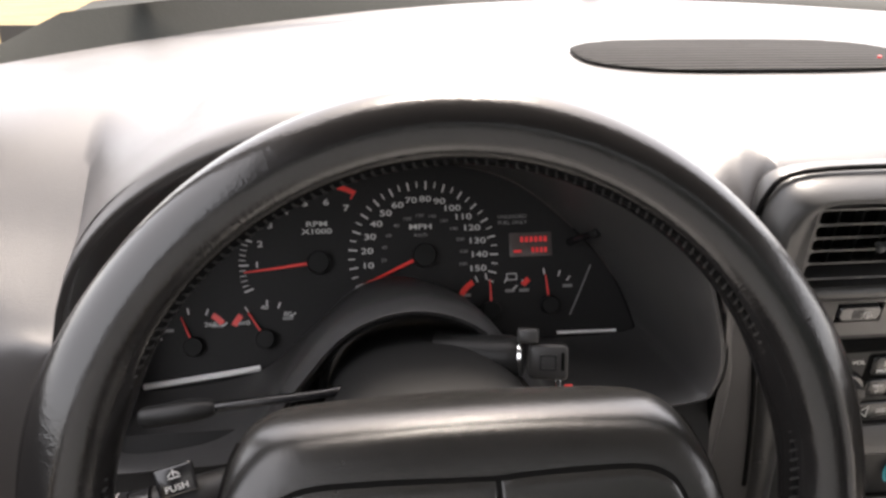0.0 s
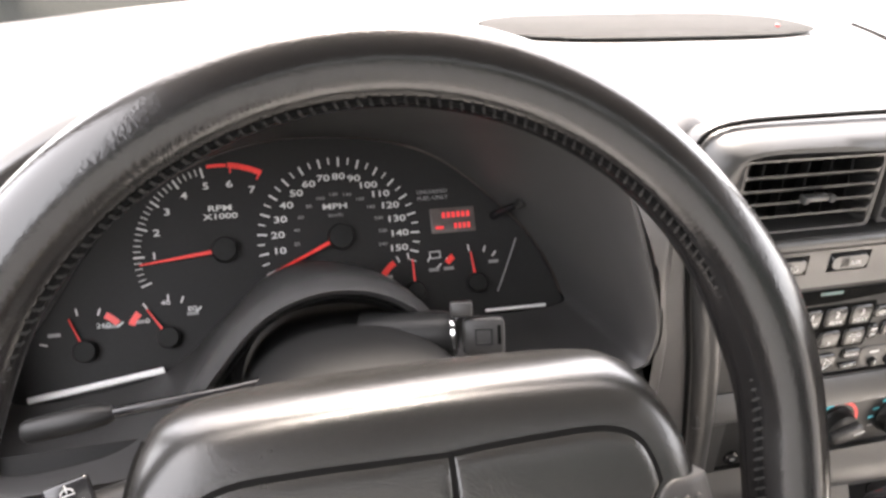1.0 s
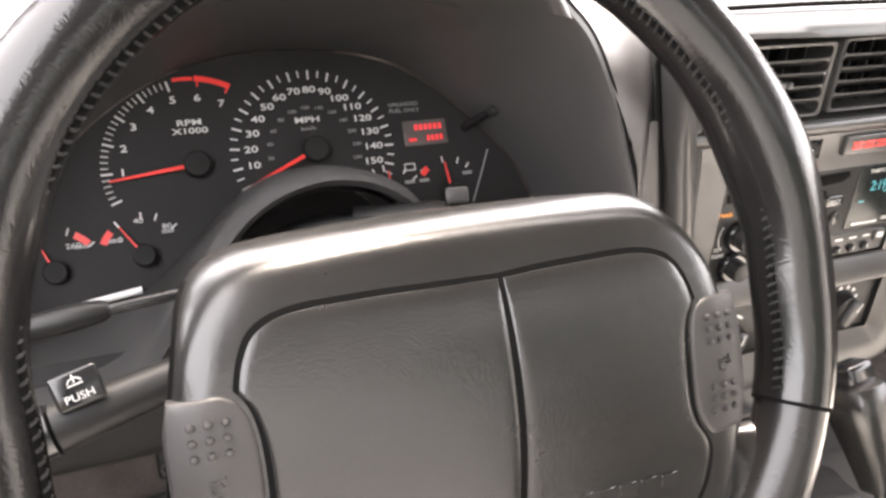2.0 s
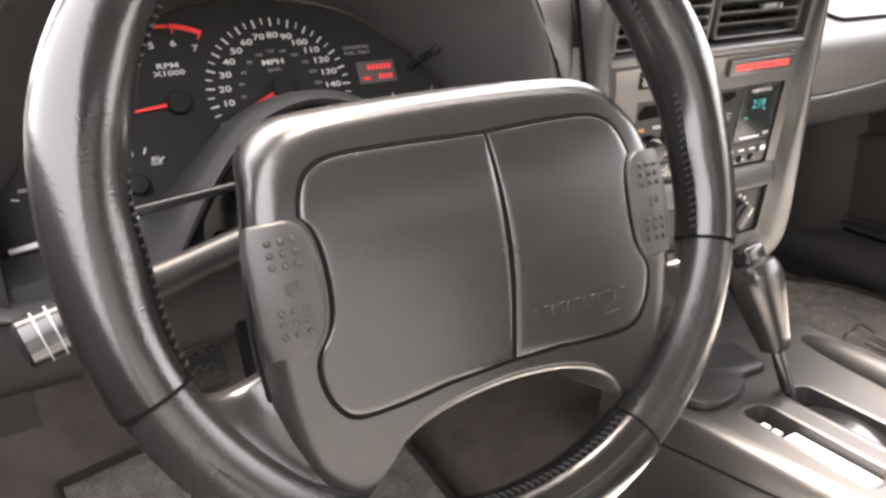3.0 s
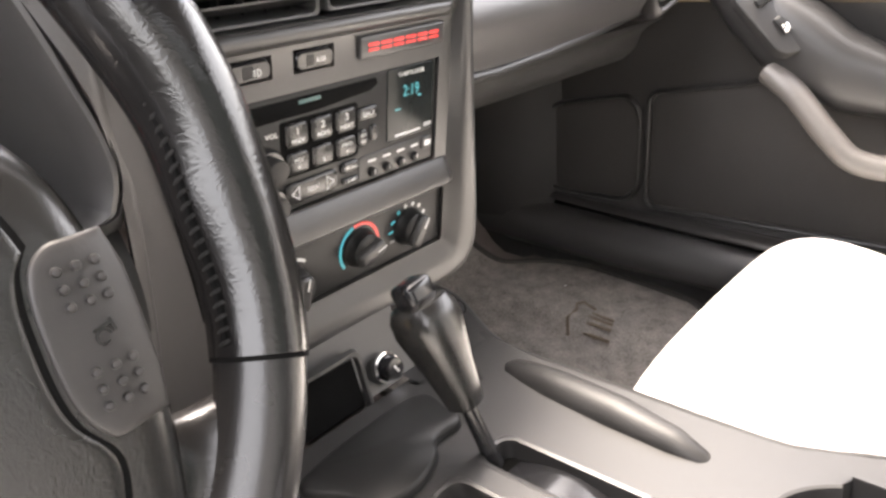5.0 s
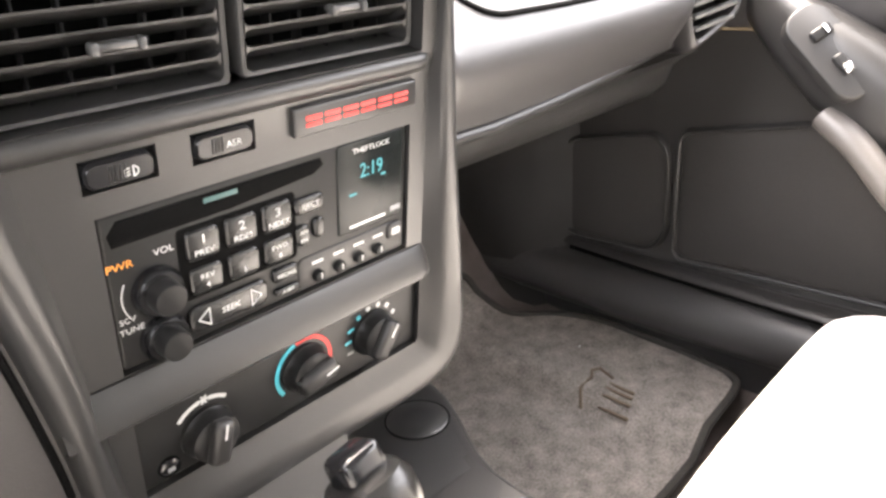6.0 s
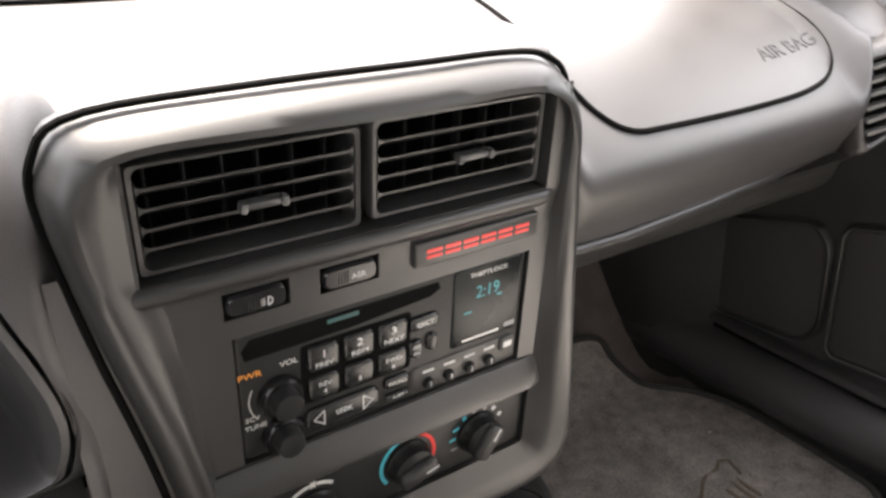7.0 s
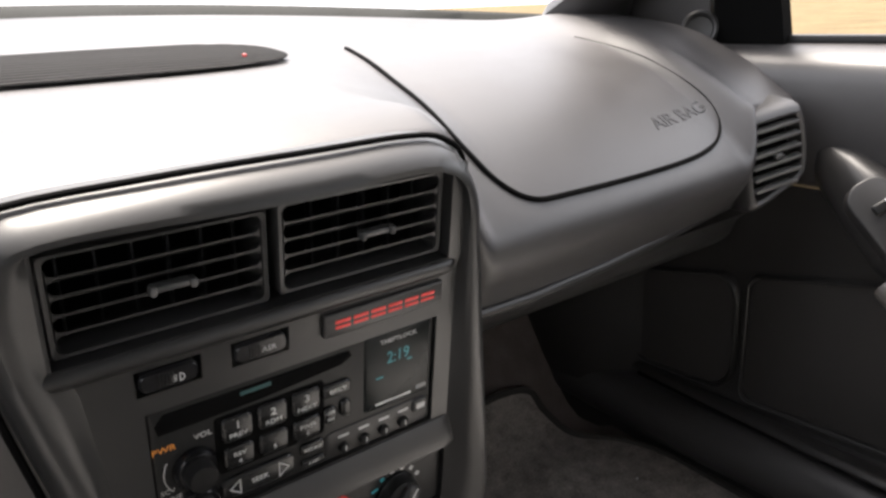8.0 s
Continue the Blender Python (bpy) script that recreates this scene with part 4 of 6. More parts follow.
# ---------- instruments ----------
def build_cluster():
    cl = thing("instrument_cluster", CLUSTER, "black instrument cluster with white figures and red needles", "instruments")
    part("dial_face", loft([[tuple(v) for v in lens_ring()], [(v.x * 0.2, v.y * 0.2, 0) for v in lens_ring()]], caps=(False, True)), dial_black, cl)

    def on(x, z, n=0.0008, rz=0.0):
        return at(x - 0.064, (z - 0.79) / 0.912, n, rz)

    def needle(x, z, angle, length, w, hub):
        q = radians(angle)
        d = Vector((math.cos(q), math.sin(q)))
        p = Vector((-d.y, d.x))
        nd = part("needle", outline_prism([tuple(-p * w), tuple(d * length - p * w * 0.35), tuple(d * length + p * w * 0.35), tuple(p * w)], 0.004, 0.0056, 0.0003), red_print, cl, "red needle", m=on(x, z, 0))
        part("hub", turned([(hub * 1.02, 0.002), (hub, 0.008), (hub * 0.9, 0.0092), (hub * 0.4, 0.0095)], 28), shroud_plastic, nd)

    def ticks(x, z, r0, r1, angles, w, mat, name="tick"):
        for a in angles:
            q = radians(a)
            r = (r0 + r1) / 2
            part(name, block(r1 - r0, w, 0.0003, 0), mat, cl, m=on(x, z, 0.0006) @ at(r * math.cos(q), r * math.sin(q), 0, a))
    # speedometer
    X, Z = 0.065, 0.7880
    a_of = lambda mph: 203 - 226 * mph / 155
    for mph in range(0, 160, 5):
        big = mph % 10 == 0
        ticks(X, Z, 0.0545 if big else 0.0562, 0.0615, [a_of(mph)], 0.0013 if big else 0.0009, white_print)
    for mph in range(10, 160, 10):
        q = radians(a_of(mph))
        r = 0.0465 if mph < 100 else 0.0455
        part("figure", lettering(str(mph), 0.0068, 1.5, 0.00008), white_print, cl, m=on(X, Z, 0.0006) @ at(r * math.cos(q), r * math.sin(q), 0))
    for kmh in range(20, 260, 20):
        q = radians(a_of(kmh * 0.6214))
        r = 0.0330
        part("small_figure", lettering(str(kmh), 0.0036, 1.3), grey_print, cl, m=on(X, Z, 0.0006) @ at(r * math.cos(q), r * math.sin(q), 0))
    part("print", lettering("MPH", 0.0060, 1.6, 0.00008), white_print, cl, m=on(X - 0.002, Z + 0.0215, 0.0006))
    part("print", lettering("km/h", 0.0042, 1.3), grey_print, cl, m=on(X - 0.002, Z + 0.0155, 0.0006))
    needle(X, Z, 204, 0.060, 0.0016, 0.0098)
    # rev counter
    X2, Z2 = -0.020, 0.7857
    b_of = lambda k: 200 - 138 * k / 7.0
    for i in range(0, 36):
        k = i / 5
        if k <= 7:
            big = i % 5 == 0
            if k < 5.2 or big:
                ticks(X2, Z2, (0.0555 if k < 5.2 else 0.0575) if big else 0.058, 0.063, [b_of(k)], 0.0012 if big else 0.0006, white_print if k < 5.2 else red_print)
    for k in range(1, 8):
        q = radians(b_of(k))
        part("figure", lettering(str(k), 0.0070, 1.4, 0.00008), white_print, cl, m=on(X2, Z2, 0.0006) @ at(0.0490 * math.cos(q), 0.0490 * math.sin(q), 0))
    part("red_band", arc_band(0.0612, 0.0652, b_of(7.05), b_of(5.9), 0.0004, 0.0008), red_print, cl, m=on(X2, Z2, 0))
    part("red_band", arc_band(0.0618, 0.0642, b_of(5.85), b_of(5.2), 0.0004, 0.0008), red_print, cl, m=on(X2, Z2, 0))
    part("print", lettering("RPM", 0.0058, 1.6, 0.00008), white_print, cl, m=on(-0.021, 0.8140, 0.0006))
    part("print", lettering("X1000", 0.0058, 1.55, 0.00008), white_print, cl, m=on(-0.021, 0.8085, 0.0006))
    needle(X2, Z2, 186, 0.059, 0.0016, 0.0092)
    # four small gauges: engine heat, oil, volts, fuel
    for x, z, ang, marks, red in ((-0.118, 0.729, 112, (165, 100, 70, 35), (38, 60)), (-0.063, 0.732, 122, (122, 88, 68, 40), (135, 155)),
                                  (0.118, 0.745, 90, (112, 95, 60, 40), (120, 150)), (0.167, 0.747, 95, (135, 95, 68, 50), (125, 140))):
        needle(x, z, ang, 0.025, 0.0010, 0.0076)
        for a in marks:
            ticks(x, z, 0.0255, 0.0305, [a], 0.0011, white_print)
        part("red_band", arc_band(0.0250, 0.0295, red[0], red[1], 0.0004, 0.0008, 8), red_print, cl, m=on(x, z, 0))
        part("figure_bar", block(0.008, 0.0025, 0.0003, 0), grey_print, cl, m=on(x - 0.020, z + 0.012, 0.0006))
        part("figure_bar", block(0.008, 0.0025, 0.0003, 0), grey_print, cl, m=on(x + 0.017, z + 0.014, 0.0006))
    part("figure", lettering("40", 0.0050, 1.3), white_print, cl, m=on(-0.064, 0.7545, 0.0007))
    part("figure", lettering("80", 0.0050, 1.3), white_print, cl, m=on(-0.046, 0.7490, 0.0007))
    part("figure", lettering("0", 0.0050, 1.3), white_print, cl, m=on(-0.077, 0.7440, 0.0007))
    part("figure", lettering("260", 0.0050, 1.3), white_print, cl, m=on(-0.106, 0.7440, 0.0007))
    part("battery_symbol", joined([block(0.008, 0.0007, 0.0003, 0, m=at(0, 0.0025, 0)), block(0.008, 0.0007, 0.0003, 0, m=at(0, -0.0025, 0)), block(0.0007, 0.005, 0.0003, 0, m=at(-0.004, 0, 0)), block(0.0007, 0.005, 0.0003, 0, m=at(0.004, 0, 0))]), white_print, cl, m=on(0.137, 0.7695, 0.0006))
    # odometer window and its red digits
    od = part("odometer_window", plate(0.036, 0.0200, 0.0012, 0.0008, 0.0004), lcd_back, cl, m=on(0.1545, 0.7935, 0))
    for k in range(6):
        part("red_digit_bar", block(0.0024, 0.0044, 0.0003, 0.0002, 1), red_lamp, od, m=at(-0.0075 + 0.0040 * k, 0.0042, 0.0014))
    for k in range(4):
        part("red_digit_bar", block(0.0021, 0.0044, 0.0003, 0.0002, 1), red_lamp, od, m=at(0.0015 + 0.0036 * k, -0.0048, 0.0014))
    part("red_digit_bar", block(0.0065, 0.0022, 0.0003, 0.0002, 1), red_lamp, od, m=at(-0.0115, -0.0055, 0.0014))
    part("print", lettering("UNLEADED", 0.0042, 1.15), grey_print, cl, m=on(0.140, 0.8150, 0.0006))
    part("print", lettering("FUEL ONLY", 0.0042, 1.15), grey_print, cl, m=on(0.140, 0.8105, 0.0006))
    part("lens_crease", tube([tuple(on(0.204, 0.776, 0.003).translation), tuple(on(0.194, 0.757, 0.003).translation), tuple(on(0.184, 0.739, 0.003).translation)], 0.0006, 6), grey_print, cl, "thin grey crease of the lens")
    # reset stem beside the window; white tubes painted as light caught along the lens bottom
    st = part("reset_stem", tube([(0, 0, 0), (0.004, 0.002, 0.012), (0.012, 0.004, 0.030)], [0.0035, 0.003, 0.0028], 10), gloss_black, cl, m=on(0.188, 0.794, 0))
    part("stem_cap", turned([(0.0042, 0), (0.0042, 0.006), (0.003, 0.0075)], 16), dark_plastic, st, m=at(0.012, 0.004, 0.029, rx=-10, ry=18))
    for x0, z0, x1, z1 in ((-0.156, 0.7015, -0.068, 0.7105), (0.172, 0.7252, 0.222, 0.7246)):
        a, b = on(x0, z0, 0.0).translation, on(x1, z1, 0.0).translation
        part("lens_glint", tube([a + Vector((0, 0.001, 0.004)), b + Vector((0, 0.001, 0.004))], 0.0024 if x0 < 0 else 0.0013, 8), scale_white, cl, "white tube painted as light caught on the lens edge")


build_cluster()

# ---------- steering wheel ----------
W_O = Vector((0.0535, 0.263, 0.776))
WHEEL = axes(W_O, (1, 0, 0), (0, 0.339, 0.941))
RIM = 0.1710
RIM_N = -0.011


def thumb(deg):
    """How far the grip swells inwards at this angle of the rim."""
    return 0.0032 * (math.exp(-((deg + 2) / 9) ** 2) + math.exp(-((deg - 182) / 9) ** 2))


def rim_r(a):
    """The rim's radius: a little taller in its upper half."""
    return RIM + 0.0075 * max(0.0, math.sin(a))


def rim_rings(a0, a1, n, grow=0.0):
    rings = []
    for i in range(n + 1):
        a = radians(a0 + (a1 - a0) * i / n)
        d = Vector((math.cos(a), math.sin(a), 0))
        # thumb swellings at ten and two
        deg = a0 + (a1 - a0) * i / n
        sw_ = 0.0026 * (math.exp(-((a0 + (a1 - a0) * i / n - 20) / 13) ** 2) + math.exp(-((a0 + (a1 - a0) * i / n - 160) / 13) ** 2))
        r1, r2 = 0.0160 + grow + sw_, 0.0172 + grow + sw_
        full = 0.0010 * max(0.0, math.sin(a))
        rings.append([d * (rim_r(a) + (r1 + thumb(deg) * max(0.0, -math.cos(q)) + full * max(0.0, math.cos(q))) * math.cos(q)) + Vector((0, 0, RIM_N + r2 * math.sin(q))) for q in (2 * math.pi * j / 22 for j in range(22))])
    return rings


def build_wheel():
    w = thing("steering_wheel", WHEEL, "black leather-wrapped four-spoke steering wheel, worn and shiny", "steering wheel")
    part("rim_core", loft(rim_rings(0, 357, 119), wrap=True), smooth_vinyl, w)
    part("leather_wrap", loft(rim_rings(-20, 200, 120, 0.0012), caps=(True, True)), rim_leather, w, "creased black leather wrap")
    part("leather_wrap", loft(rim_rings(-117, -63, 32, 0.0012), caps=(True, True)), rim_leather, w, "creased black leather wrap")
    # crossed stitches along the inner side of the wrap
    for a0, a1, n in ((-19, 199, 135), (-116, -64, 34)):
        bits, groove = [], []
        for i in range(n):
            a = radians(a0 + (a1 - a0) * (i + 0.5) / n)
            d, t = Vector((math.cos(a), math.sin(a), 0)), Vector((-math.sin(a), math.cos(a), 0))
            q = radians(158)
            c = d * (rim_r(a) + (0.0180 + thumb(math.degrees(a)) * 0.93) * math.cos(q)) + Vector((0, 0, RIM_N + 0.0190 * math.sin(q)))
            side = (d * -math.sin(q) + Vector((0, 0, math.cos(q)))) * -1
            groove.append(c + (d * math.cos(q) + Vector((0, 0, math.sin(q)))) * -0.0006)
            bits.append(tube([c - side * 0.0022 - t * 0.0009, c + (d * math.cos(q) + Vector((0, 0, math.sin(q)))) * 0.0005, c + side * 0.0022 + t * 0.0009], [0.0005, 0.0008, 0.0005], 5))
        tagged(part("stitching", joined(bits), thread, w), kind="stuff")
        part("wrap_seam", tube(groove, 0.0014, 6), black_void, w)
    for a in (-20.3, 200.3, -117.3, -62.7):
        part("wrap_edge", loft(rim_rings(a - 0.35, a + 0.35, 2, 0.0010), caps=(True, True)), black_void, w)
    # hub cover: a bulged body whose face is domed from top to bottom
    HX = 0.0035

    def face_z(y):
        y1 = max(y, -0.07)
        return 0.0085 - 2.3 * (y1 + 0.012) ** 2 + 0.2 * (y - y1)

    def outline(k, n=96):
        half = [(0.0, 0.0548), (0.070, 0.0528), (0.094, 0.0485), (0.1055, 0.037), (0.1110, 0.018), (0.1165, -0.010), (0.1195, -0.036), (0.1195, -0.060), (0.1165, -0.088), (0.1100, -0.114), (0.1005, -0.133), (0.0900, -0.1385), (0.0785, -0.1315), (0.062, -0.1155), (0.036, -0.1065), (0.0, -0.1030)]
        pts = half + [(-x, y) for x, y in half[-2:0:-1]]
        c = Vector((0, -0.035, 0))
        return [c + (p - c) * k + Vector((HX, 0, 0)) for p in smooth_path([(x, y, 0) for x, y in pts], n, True)]

    def hub_ring(k, n_):
        return [Vector((p.x, p.y, n_ + face_z(p.y) - 0.015 * sstep(0.012, 0.044, p.y) * max(0.0, (k - 0.80) / 0.20) ** 2)) for p in outline(k)]
    part("hub_cover", loft([hub_ring(0.80, -0.090), hub_ring(0.90, -0.060), hub_ring(0.965, -0.040), hub_ring(0.992, -0.028), hub_ring(1.0, -0.018), hub_ring(0.996, -0.0105), hub_ring(0.982, -0.0056), hub_ring(0.960, -0.0024), hub_ring(0.930, -0.0007), hub_ring(0.90, 0.0), hub_ring(0.87, 0.0), hub_ring(0.84, 0.0)]
                           + [hub_ring(k / 100, 0.0) for k in (80, 70, 60, 50, 40, 30, 20, 10)], caps=(True, True), ), pad_vinyl, w)

    # airbag lids, left and right of the middle seam
    def middle(y):
        """Where the seam between the lids runs."""
        return 0.0076 + 0.040 * (y + 0.090) - HX + 0.0016 * math.sin(math.pi * (y + 0.09) / 0.116)

    def lid_z(x, y):
        return face_z(y) + 0.0010 * (1 - (x / 0.10) ** 2) * (1 - ((y + 0.034) / 0.064) ** 2)

    def lid_line(sg):
        top = smooth_path([(0.02, 0.0262, 0), (0.045, 0.0268, 0), (0.072, 0.0262, 0), (0.0855, 0.0212, 0), (0.0915, 0.0120, 0), (0.0942, 0.0018, 0)], 22)
        notch = smooth_path([(0.0942, 0.0018, 0), (0.0900, -0.0045, 0), (0.0874, -0.0165, 0), (0.0872, -0.036, 0), (0.0898, -0.0490, 0), (0.0955, -0.0580, 0)], 22)
        low = smooth_path([(0.0955, -0.0580, 0), (0.0976, -0.0640, 0), (0.0970, -0.0730, 0), (0.0930, -0.0840, 0), (0.0830, -0.0932, 0), (0.060, -0.0938, 0), (0.035, -0.0915, 0)], 26)
        edge = [(p.x, p.y) for p in top + notch[1:] + low[1:]]
        seam = [(0.0255 - 0.1160 * (1 - k / 12)) for k in range(13)]
        line = [(sg * x, y) for x, y in edge] + [(middle(y), y) for y in seam]
        return line if sg < 0 else line[::-1]

    def lid_ring(sg, k, lift, gap=0.0007):
        line = lid_line(sg)
        c = Vector((sg * 0.048, -0.034))
        out = []
        for x, y in line:
            d = Vector((x, y)) - c
            q = c + d * (k * (1 - gap / d.length))
            out.append((q.x + HX, q.y, lift + lid_z(q.x, q.y)))
        return out
    for sg in (1, -1):
        part("airbag_lid", loft([lid_ring(sg, k, z) for k, z in ((1.0, -0.003), (1.0, -0.0003), (0.988, 0.0003), (0.970, 0.0008), (0.945, 0.0011), (0.91, 0.0012), (0.86, 0.0012), (0.74, 0.0012), (0.6, 0.0012), (0.45, 0.0012), (0.3, 0.0012), (0.12, 0.0012))], caps=(True, True)), pad_vinyl, w, "grained black airbag lid")
        part("lid_groove", loft([lid_ring(sg, 1.0, 0.0003, -0.0007), lid_ring(sg, 1.0, 0.0005, 0.0012), lid_ring(sg, 0.9, 0.0002)], caps=(False, False)), black_void, w, "dark groove round the lid")
    # plain embossed bars on the lid
    for k in range(6):
        part("embossed_bar", block(0.0086, 0.0062, 0.0008, 0.0003, 1), pad_vinyl, w, m=at(0.026 + 0.0104 * k, -0.070 - 0.0004 * k, 0.0011 + lid_z(0.018 + 0.0104 * k, -0.070), rx=15.0, ry=0.5))
    part("embossed_bar", block(0.018, 0.0022, 0.0008, 0.0003, 1), pad_vinyl, w, m=at(0.068, -0.0815, 0.0011 + lid_z(0.060, -0.0815), rx=13))
    # joint between the hub's face and its side shell
    for sg in (-1, 1):
        seam = [p for p in hub_ring(0.9990, -0.0125) if (p.x - HX) * sg > 0.085 and -0.134 < p.y < 0.040]
        seam.sort(key=lambda p: p.y)
        part("side_seam", tube(seam, 0.0011, 6), black_void, w)
    # horn buttons with raised dots
    for sg in (-1, 1):
        pts = [(0.1160, 0.0015), (0.1060, 0.0013), (0.0985, 0.0010), (0.0922, -0.0045), (0.0893, -0.0165), (0.0891, -0.036), (0.0916, -0.0482), (0.0968, -0.0562), (0.1005, -0.0578), (0.1080, -0.0574), (0.1165, -0.0568)]
        ring = [(sg * v.x, v.y) for v in smooth_path([(x, y, 0) for x, y in pts], 40)]
        ring += [(sg * 0.1186, -0.0568 + 0.0583 * q) for q in (0.2, 0.4, 0.6, 0.8)]
        c0 = Vector((sg * 0.104, -0.028))

        def pad(k, lift):
            out = []
            for x, y in ring:
                q = c0 + (Vector((x, y)) - c0) * k
                out.append((q.x + HX, q.y, lift + face_z(q.y) - 14.0 * max(0, abs(q.x) - 0.101) ** 2))
            return out
        b = loft([pad(1.0, -0.010), pad(1.0, -0.0002), pad(0.985, 0.0006), pad(0.955, 0.0011), pad(0.90, 0.0013)] + [pad(k / 10, 0.0013) for k in (8, 7, 6, 5, 4, 3, 2, 1)], caps=(True, True))
        hb = part("horn_button", b, button_vinyl, w, "smooth horn button with raised dots")
        for by in (-0.0095, -0.0395):
            for i in range(3):
                for j in range(3):
                    x, y = HX + sg * (0.0985 + 0.0056 * i), by - 0.0052 * j + 0.0025
                    part("dot", turned([(0.0016, -0.0010), (0.0015, 0.0008), (0.0012, 0.0015), (0.0004, 0.0018)], 12), button_vinyl, hb, m=at(x, y, 0.0013 + face_z(y) - 14.0 * max(0, abs(x - HX) - 0.101) ** 2))
        part("horn_symbol", joined([arc_band(0.0018, 0.0025, 0, 300, -0.001, 0.0005, 12), block(0.006, 0.0008, 0.0005, 0, m=at(0.001, 0.0028, 0)), block(0.0008, 0.004, 0.0005, 0, m=at(0.0038, 0.002, 0))]), smooth_vinyl, hb, "horn symbol", m=at(HX + sg * 0.104, -0.0285, 0.0013 + face_z(-0.0285), 10, rx=2.2))
    # spokes
    for sg in (-1, 1):
        rings = []
        ns, nw = 16, 18
        for i in range(ns + 1):
            f = i / ns
            ring = []
            for j in range(2 * nw):
                back = j >= nw
                u = 0.5 - 0.5 * math.cos(math.pi * (j if not back else 2 * nw - 1 - j) / (nw - 1))
                hub = Vector((sg * (0.100 + 0.010 * math.sin(math.pi * u) - 0.010 * u), -0.058 - 0.072 * u, 0))
                a = radians(-20.5 - 42 * u)
                rim = Vector((sg * (RIM + 0.001) * math.cos(a), (RIM + 0.001) * math.sin(a), 0))
                p = hub.lerp(rim, f)
                # waist between hub and rim on both edges
                cen = (Vector((sg * 0.104, -0.080, 0))).lerp(Vector((sg * RIM * math.cos(radians(-41)), RIM * math.sin(radians(-41)), 0)), f)
                p = cen + (p - cen) * (1 + (0.06 * u - 0.20 * (1 - u)) * math.sin(math.pi * f) ** 1.2)
                h = math.sqrt(max(0.0, 1 - (2 * u - 1) ** 2))
                # the face dips between hub and rim, and falls off to both edges
                face = -0.003 * (1 - f) + 0.0074 * f - (0.002 + 0.011 * (1 - u)) * math.sin(math.pi * f) ** 1.2 - 0.014 * (1 - h ** 0.55)
                depth = 0.003 + 0.022 * h
                ring.append((p.x + HX * (1 - f), p.y, face + (1 - f) * 0.8 * (face_z(hub.y) - face_z(-0.058)) - (depth if back else 0.0)))
            rings.append(ring)
        part("spoke", loft(rings, caps=(True, True)), smooth_vinyl, w, "smooth black spoke")


build_wheel()

# column shroud behind the wheel
def build_column():
    c = thing("steering_column", WHEEL, "dark grey steering column shroud", "steering column")
    rings = []
    for z, rx, ry, oy in ((-0.055, 0.045, 0.036, -0.010), (-0.07, 0.060, 0.045, -0.010), (-0.10, 0.066, 0.050, -0.009), (-0.17, 0.070, 0.066, -0.006), (-0.21, 0.072, 0.072, -0.006), (-0.32, 0.072, 0.072, -0.006)):
        rings.append([(rx * math.copysign(abs(math.cos(q)) ** 0.8, math.cos(q)), oy + ry * math.copysign(abs(math.sin(q)) ** 0.8, math.sin(q)), z) for q in (2 * math.pi * i / 40 for i in range(40))])
    part("shroud", loft(rings, caps=(True, True)), shroud_plastic, c)
    # black plate added behind the column, in place of the shade round it
    part("column_gap_shade", block(0.15, 0.16, 0.006, 0.002, 1, m=at(-0.005, -0.070, -0.235)), black_void, c)
    return c


build_column()


def build_ignition():
    ig = thing("ignition_lock", pose(0.118, 0.437, 0.766), "dark ignition barrel with a metal ring and a grey key", "ignition lock")
    ax = Vector((0.93, -0.34, 0.10)).normalized()
    part("barrel", tube([ax * -0.060, ax * -0.012, ax * -0.008, ax * -0.003], [0.0165, 0.0145, 0.0140, 0.0125], 28), dark_plastic, ig)
    part("ring", tube([ax * -0.0035, ax * -0.003, ax * -0.001, ax * -0.0005], [0.0125, 0.0134, 0.0134, 0.0120], 28), chrome, ig, "bright metal ring")
    face = axes((0.014, -0.008, 0.0), (0.95, -0.28, 0.05), (0.0, 0.30, 0.95))
    k = part("key_head", plate(0.026, 0.0235, 0.008, 0.004, 0.0018, z=-0.004), trim_plastic, ig, "grey plastic key head", m=face)
    part("key_inset", loft([rounded(0.011, 0.0105, 0.001, 3, 0.004), rounded(0.011, 0.0105, 0.001, 3, 0.0048), rounded(0.0085, 0.008, 0.001, 3, 0.0048), rounded(0.0085, 0.008, 0.001, 3, 0.004)]), dark_plastic, k)
    part("key_slot", plate(0.0022, 0.012, 0.0006, 0.0008, 0.0002, z=0.0038), black_void, k, m=at(0.0095, 0.001, 0))
    part("key_tag", plate(0.014, 0.0095, 0.006, 0.002, 0.0012, z=-0.003), trim_plastic, ig, m=axes((0.000, -0.006, 0.0185), (0.95, -0.28, 0.05), (0.0, 0.30, 0.95)))
    part("key_ring", loft([[Vector((math.cos(t) * (0.006 + 0.0007 * math.cos(q)), math.sin(t) * (0.006 + 0.0007 * math.cos(q)), 0.0007 * math.sin(q))) for q in (2 * math.pi * j / 6 for j in range(6))] for t in (2 * math.pi * i / 20 for i in range(20))], wrap=True), chrome, ig, m=Matrix.Translation((0.020, -0.012, -0.013)) @ pose(0, 0, 0, 80, 0, 60))
    part("red_tag", block(0.006, 0.003, 0.006, 0.001, 1), red_print, ig, "small red tag", m=Matrix.Translation((0.028, -0.010, -0.020)))


build_ignition()


